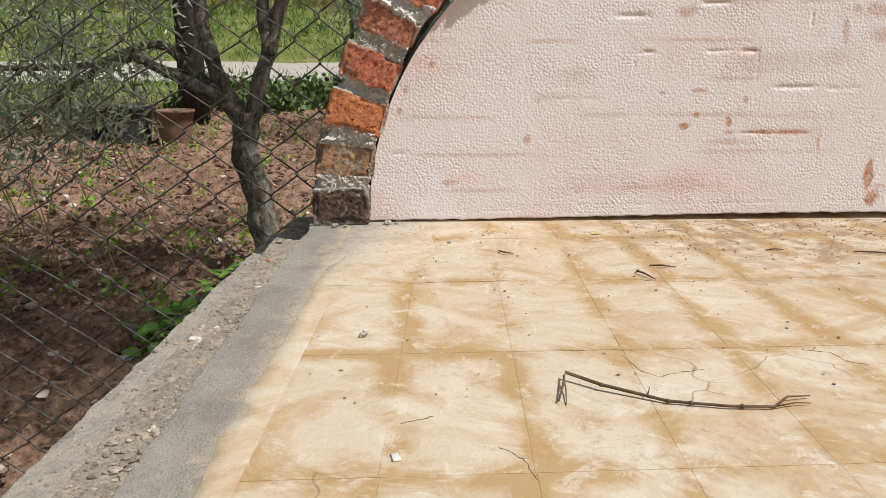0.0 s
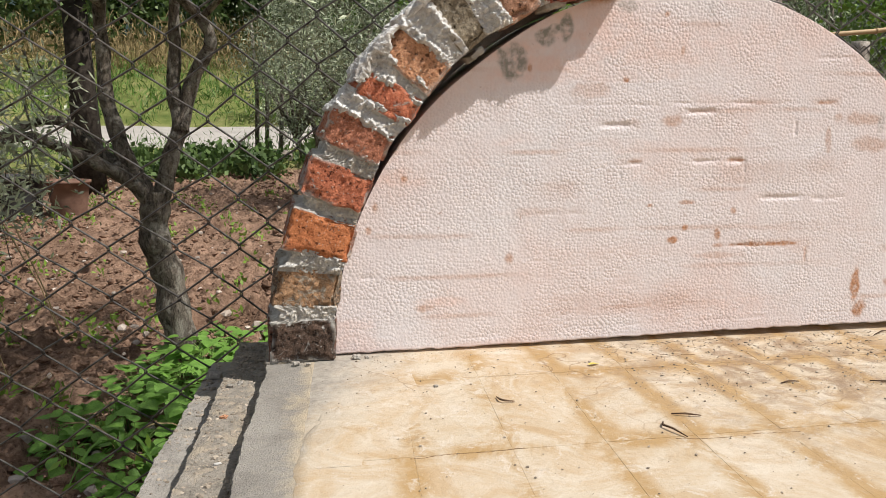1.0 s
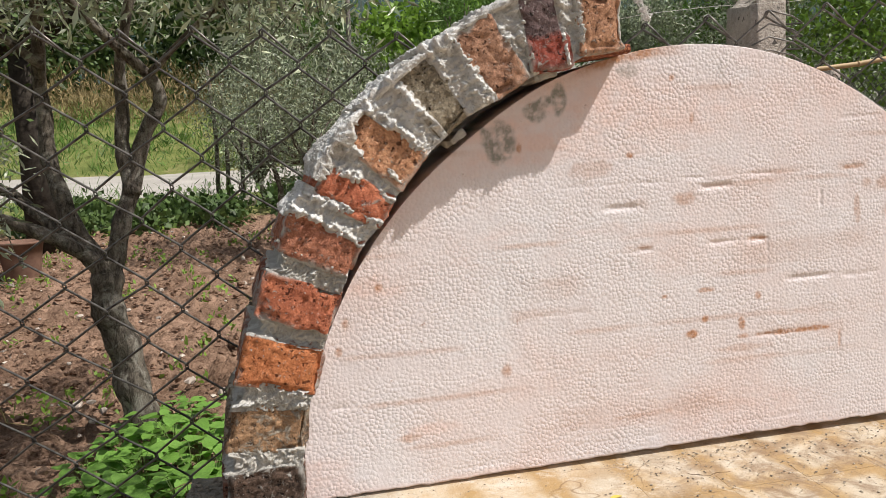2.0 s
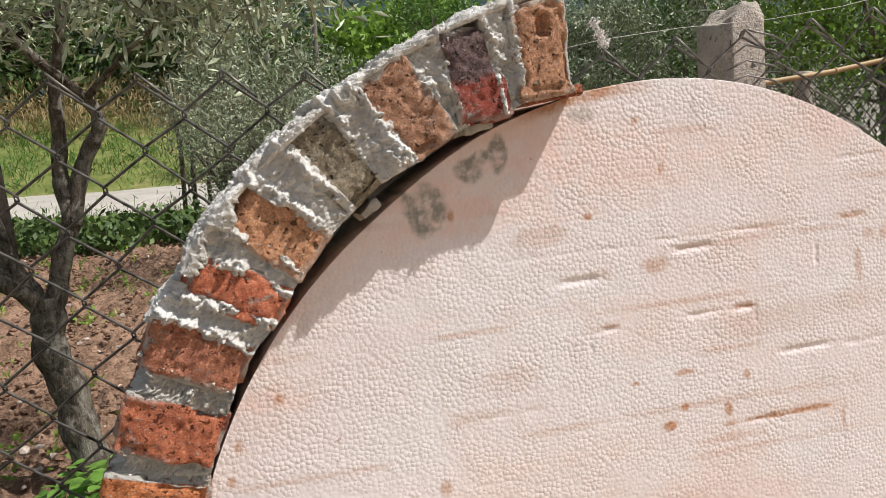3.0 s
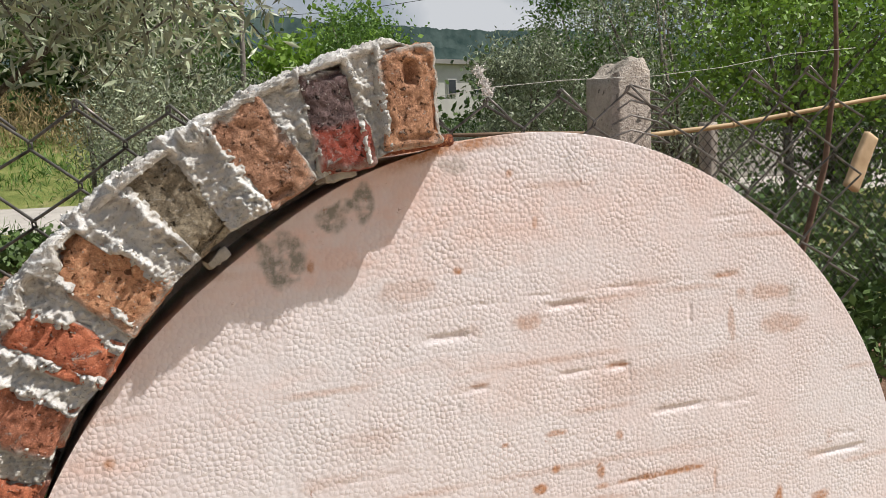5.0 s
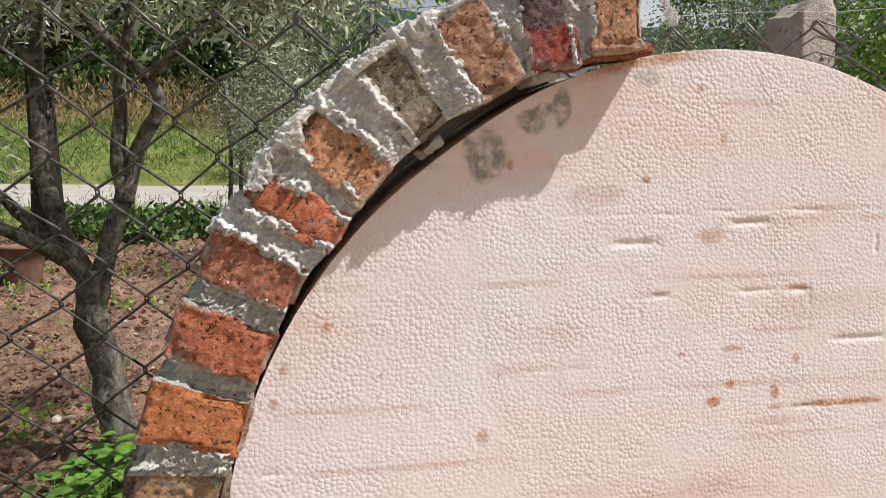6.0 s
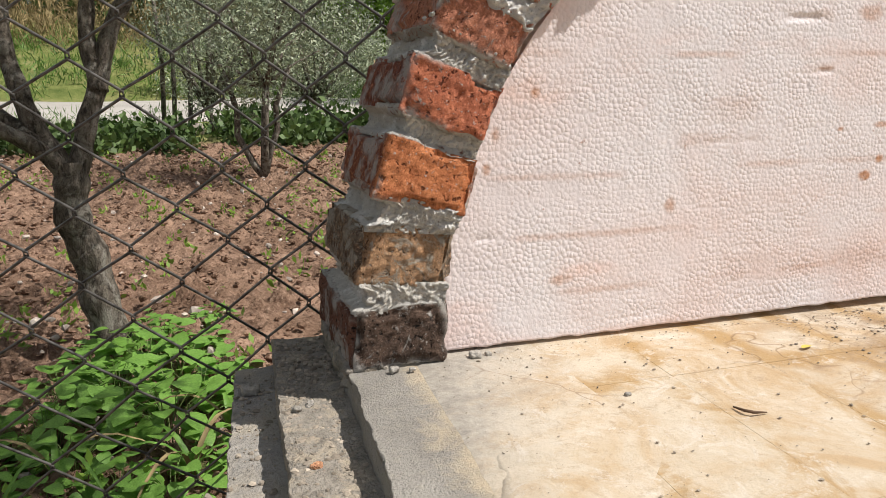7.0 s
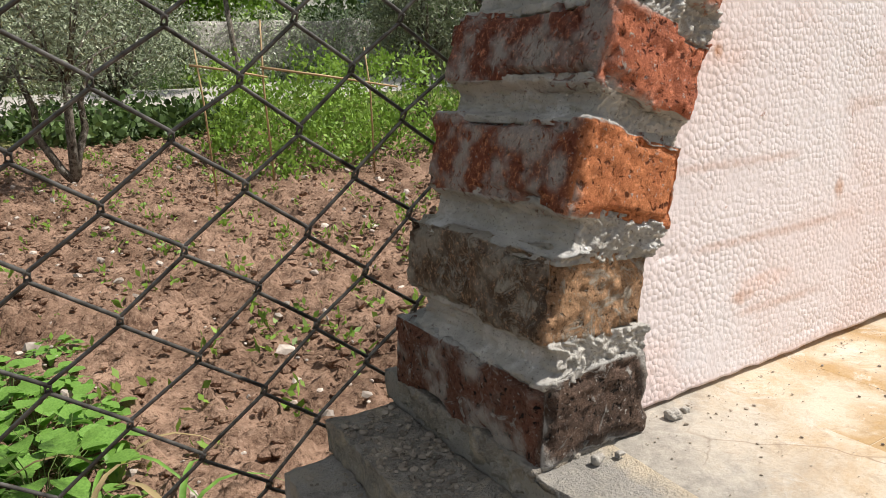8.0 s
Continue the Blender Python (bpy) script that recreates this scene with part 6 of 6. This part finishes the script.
# ---- garden oddments ----
def tub(name, x, y, r0, r1, h, mat, label):
    z0 = float(ground_z(x, y)) - 0.02
    v, f = [], []
    n = 22
    prof = [(r0, 0), (r0 * 1.02, 0.02), ((r0 + r1) / 2, h / 2), (r1, h - 0.03), (r1 + 0.015, h - 0.03), (r1 + 0.015, h), (r1 - 0.01, h), (r1 - 0.03, h - 0.12), (0.001, h - 0.12)]
    for i, (r, z) in enumerate(prof):
        for s2 in range(n):
            w = 2 * math.pi * s2 / n
            v.append((x + r * math.cos(w), y + r * math.sin(w), z0 + z))
        if i:
            for s2 in range(n):
                t2 = (s2 + 1) % n
                f.append([(i - 1) * n + s2, (i - 1) * n + t2, i * n + t2, i * n + s2])
    tagged(new(name, mesh_from(name, v, f, mat)), label, name.replace("_", " "))


tub("garden_tub", -2.62, 8.1, 0.17, 0.23, 0.42, MAT_CLAYPOT, "faded brown plastic garden tub standing on soil")
tub("garden_tub", -3.15, 8.1, 0.22, 0.27, 0.48, MAT_PLASTIC, "black plastic garden tub standing on soil")
tub("garden_tub", -3.7, 8.3, 0.2, 0.25, 0.40, MAT_PLASTIC, "black plastic garden tub standing on soil")
for k, (x, y, h) in enumerate(((-0.80, 14.0, 2.6), (-0.62, 14.1, 2.3), (-0.35, 13.6, 1.6))):
    z0 = float(ground_z(x, y)) - 0.1
    bag = Bag()
    bag.tube([(x, y, z0), (x + 0.04, y, z0 + h / 2), (x - 0.03 + 0.05 * k, y, z0 + h)], [0.045, 0.04, 0.03], 7)
    tagged(new("garden_stake", bag.mesh("garden_stake", MAT_BARK)), "weathered wooden stake standing in the garden", "stake", "stakes by the road")
for k, (x, y) in enumerate(((-0.75, 13.3), (-0.3, 13.2), (-0.5, 13.0))):
    v, f, _ = worn_box((0.17, 0.14, 0.12), 0.07, 0.05, 0.03, 4, 760 + k)
    tagged(new("field_stone", mesh_from("field_stone", v + np.array([x, y, float(ground_z(x, y)) + 0.07]), f, MAT_STONE)), "rounded grey field stone at the bed edge", "stone", "stones at the bed edge")


def garlic_plant():
    plant = thing("garlic_plant", (0, 0, 0), "garlic plant with long drooping strap leaves", "plant", "garlic plants by the fence")
    r = random.Random(12)
    for i in range(6):
        a = 2 * math.pi * i / 6 + r.uniform(-.4, .4)
        l = r.uniform(0.22, 0.42)
        v, f = [], []
        for k in range(8):
            t = k / 7
            rad = l * (0.15 + 0.85 * t) * t
            z = l * (1.1 * t - 0.95 * t * t * t)
            w = 0.012 * (1 - t) ** 0.6 + 0.001
            px, py = rad * math.cos(a), rad * math.sin(a)
            v += [(px - w * math.sin(a), py + w * math.cos(a), z), (px, py, z - w * 0.5), (px + w * math.sin(a), py - w * math.cos(a), z)]
            if k:
                b = 3 * (k - 1)
                f += [[b, b + 1, b + 4, b + 3], [b + 1, b + 2, b + 5, b + 4]]
        part("strap_leaf", mesh_from("strap_leaf", v, f, MAT_BEAN if i % 3 else MAT_STRAW), plant)
    return plant


first = garlic_plant()
for k, (x, y) in enumerate(((-0.20, 1.95), (-0.10, 1.55), (-0.33, 1.65), (-0.75, 1.75))):
    m = Matrix.Translation((x, y, float(ground_z(x, y)))) @ Matrix.Rotation(k * 2.1, 4, 'Z')
    if k == 0:
        first.matrix_basis = m
    else:
        copy_thing(first, m)


# ---- floor tiles ----
def tile_mesh(seed):
    """A fire tile one unit wide and deep, its edges softened and a little uneven."""
    r = random.Random(seed)
    v, f = [], []
    ring = []
    for cx, cy, dx, dy in ((-1, -1, 1, 0), (1, -1, 0, 1), (1, 1, -1, 0), (-1, 1, 0, -1)):
        for q in range(4):
            ring.append((cx / 2 + dx * q / 4 + r.uniform(-0.003, 0.001) * cx, cy / 2 + dy * q / 4 + r.uniform(-0.0015, 0.0008) * cy))
    for z, k in ((-0.010, 1.0), (-0.00008, 1.0), (0.0, 0.994)):
        for cx, cy in ring:
            v.append((cx * k + 0.166 * cy, cy * k, z))
    n = len(ring)
    for a in (0, n):
        for s2 in range(n):
            t2 = (s2 + 1) % n
            f.append([a + s2, a + t2, a + n + t2, a + n + s2])
    f.append(list(range(2 * n, 3 * n)))
    return mesh_from("floor_tile", v, f, MAT_FLOOR, False)


TILES = [tile_mesh(i) for i in range(4)]
ROWS = (0.115, -0.137, -0.389, -0.645, -0.883, -1.13, -1.38, -1.63)
rt = random.Random(3)
for j in range(len(ROWS) - 1):
    yc, hy = (ROWS[j] + ROWS[j + 1]) / 2, ROWS[j] - ROWS[j + 1] - 0.0007
    for k in range(12):
        x0 = -0.0215 + 0.1165 * k
        ob = new("floor_tile", TILES[rt.randrange(4)])
        ob.parent = base
        ob.matrix_parent_inverse = base.matrix_basis.inverted()
        ob.matrix_basis = Matrix.Translation((x0 + 0.0583 + 0.075 * yc, yc, rt.uniform(-0.00005, 0.00012))) @ Matrix.Diagonal((0.1165 - 0.0001, hy, 1, 1))


def dry_vine():
    """Thin pale dead stems that hang over the bed beside the olive."""
    r = random.Random(77)
    vine = thing("dry_vine", (-1.75, 2.5, -0.9), "tangle of thin pale dead stems drooping over soil", "vine")
    for i in range(14):
        x, y = r.uniform(-2.1, -1.35), r.uniform(2.2, 2.8)
        z = r.uniform(-0.35, -0.05)
        d = r.uniform(-0.25, 0.25)
        bag = Bag()
        bag.tube([(x, y, z), (x + 0.3 * d, y - 0.05, z - 0.10), (x + 0.8 * d, y - 0.08, z - 0.32), (x + d, y - 0.05, z - 0.52), (x + d + 0.08, y, z - 0.56), (x + d + 0.16, y, z - 0.50)], [0.004, 0.0035, 0.003, 0.003, 0.0025, 0.002], 5)
        part("stem", bag.mesh("stem", MAT_STRAW), vine)


dry_vine()


# ---- canes of the vegetable bed ----
trellis = thing("cane_trellis", (2.6, 7.2, -0.8), "light trellis of thin pale canes among the vegetables", "trellis")
for way, r0 in ((((1.50, 7.2, 0.44), (1.90, 7.2, 0.37), (2.26, 7.2, 0.29)), 0.012), (((2.20, 7.2, 0.39), (2.90, 7.2, 0.27), (3.75, 7.2, 0.11)), 0.013),
                (((1.62, 7.22, -0.85), (1.60, 7.22, 0.10), (1.57, 7.22, 0.62)), 0.010), (((2.23, 7.22, -0.85), (2.22, 7.22, 0.20), (2.25, 7.22, 0.85)), 0.011), (((3.40, 7.22, -0.85), (3.42, 7.22, 0.1), (3.38, 7.22, 0.55)), 0.010)):
    bag = Bag()
    bag.tube(way, [r0, r0 * 0.95, r0 * 0.8], 6)
    part("cane", bag.mesh("cane", MAT_CANE), trellis)


# ---- clay wash over the slab, litter on the floor ----
def clay_wash():
    """Thin ragged skin of cream clay run over the slab beside the tiles."""
    ys = np.arange(-1.70, -0.20, 0.004)
    line = np.stack([ys, ys * 0, ys * 0], 1)
    ragged = 0.011 * fbm(line, 22, 5, 900, 0.65) + 0.010 * fbm(line, 4, 2, 901)
    left = -0.0345 + 0.075 * ys + ragged + 0.020 * smooth(-0.36, -0.20, ys)
    right = np.maximum(left + 0.004, 0.075 * ys - 0.006)
    v, f = [], []
    for k, y in enumerate(ys):
        for q, z in ((0.0, -0.0012), (0.04, 0.0003), (0.5, 0.0005), (1.0, 0.0002)):
            v.append((left[k] + q * (right[k] - left[k]), y, z))
        if k:
            n = 4 * (k - 1)
            f += [[n + c, n + c + 1, n + c + 5, n + c + 4] for c in range(3)]
    part("clay_wash", mesh_from("clay_wash", v, f, floor_material("cream_clay_wash", False)), base, "ragged cream clay wash over the slab")


clay_wash()


def mortar_smear():
    """Mortar dust trodden flat over the seam between slab and tiles beside the arch."""
    ys = np.arange(-0.40, 0.115, 0.006)
    v, f = [], []
    for k, y in enumerate(ys):
        x0 = 0.075 * y - 0.036
        x1 = 0.105 - 0.10 * float(smooth(-0.25, -0.40, y))
        for q, z in ((0.0, -0.0010), (0.05, 0.0002), (0.2, 0.0006), (0.6, 0.0005), (1.0, 0.0001)):
            v.append((x0 + q * (x1 - x0), y, z))
        if k:
            n = 5 * (k - 1)
            f += [[n + c, n + c + 1, n + c + 6, n + c + 5] for c in range(4)]
    part("mortar_smear", mesh_from("mortar_smear", v, f, bpy.data.materials["cream_clay_wash"]), base, "grey mortar dust trodden over the floor edge")


mortar_smear()

MAT_CRACK = simple("crack_dirt", (0.10, 0.06, 0.035), (0.22, 0.14, 0.08), 80, 0.95, 0.1)
CRACKS = (((0.276, -0.660), (0.281, -0.699), (0.296, -0.717), (0.318, -0.708), (0.352, -0.700)), ((0.470, -0.655), (0.497, -0.665), (0.501, -0.689), (0.520, -0.700)),
          ((0.122, -0.845), (0.131, -0.851), (0.140, -0.866), (0.146, -0.900)), ((0.045, -0.800), (0.060, -0.795), (0.075, -0.786)), ((0.205, -0.640), (0.230, -0.646), (0.270, -0.645), (0.300, -0.652)),
          ((0.060, -0.395), (0.110, -0.390), (0.160, -0.391), (0.205, -0.388)), ((0.520, -0.075), (0.545, -0.092), (0.560, -0.085), (0.585, -0.090)),
          ((0.385, -0.395), (0.440, -0.402), (0.500, -0.398), (0.560, -0.402)))
rc = random.Random(41)
for way in CRACKS:
    pts = []
    for (x0, y0), (x1, y1) in zip(way, way[1:]):
        for q in range(6):
            pts.append((x0 + (x1 - x0) * q / 6 + rc.uniform(-0.0012, 0.0012), y0 + (y1 - y0) * q / 6 + rc.uniform(-0.0012, 0.0012), 0.0))
    bag = Bag()
    bag.tube(pts, [0.0002 + 0.0004 * rc.random() for _ in pts], 4)
    part("crack", bag.mesh("crack", MAT_CRACK), base, "dirt-filled hair crack in the clay wash")

for k, way in enumerate((((0.393, -0.347, 0.002), (0.386, -0.360, 0.004), (0.392, -0.375, 0.005), (0.401, -0.396, 0.002)), ((0.206, -0.226, 0.002), (0.207, -0.240, 0.004), (0.212, -0.246, 0.004), (0.226, -0.246, 0.002)),
                         ((0.416, -0.324, 0.002), (0.432, -0.331, 0.004), (0.452, -0.336, 0.002)), ((0.770, -0.256, 0.002), (0.800, -0.266, 0.003), (0.840, -0.282, 0.002)),
                         ((0.960, -0.040, 0.002), (0.985, -0.028, 0.004), (1.024, -0.020, 0.002)), ((0.632, -0.243, 0.002), (0.648, -0.238, 0.003), (0.664, -0.240, 0.002)))):
    bag = Bag()
    bag.tube(way, [0.0009] + [0.0015] * (len(way) - 2) + [0.0007], 5)
    tagged(new("bark_shred", bag.mesh("bark_shred", MAT_TWIG)), "small curled shred of dark bark on the floor", "bark shred", "bark shreds on the floor")

leaf = bean_leaf_mesh().copy()
leaf.materials[0] = simple("yellow_leaf", (0.45, 0.36, 0.06), (0.62, 0.52, 0.12), 60, 0.6, 0.3)
ob = new("fallen_leaf", leaf)
ob.matrix_basis = Matrix.Translation((0.383, -0.118, 0.003)) @ Matrix.Rotation(radians(-70), 4, 'Z') @ Matrix.Diagonal((0.009, 0.022, 0.012, 1))
tagged(ob, "small yellowed leaf fallen on the floor", "leaf")
v, f, _ = worn_box((0.0035, 0.006, 0.0009), 0.0006, 0.002, 0.0004, 60, 905)
ob = new("plaster_flake", mesh_from("plaster_flake", v, f, MAT_GRAIN))
ob.matrix_basis = pose(0.041, -0.856, 0.0011, 0, 0, 12)
tagged(ob, "thin white flake of plaster on the floor", "flake")
for k, (x, y, size) in enumerate(((-0.197, -0.516, 0.008), (-0.150, -0.418, 0.006), (-0.181, -0.475, 0.006), (-0.160, -0.300, 0.005))):
    mortar_lump(x, y, -0.032, size, 540 + k, MAT_GRAIN, "pale mortar chip lying on the step", 0.4)
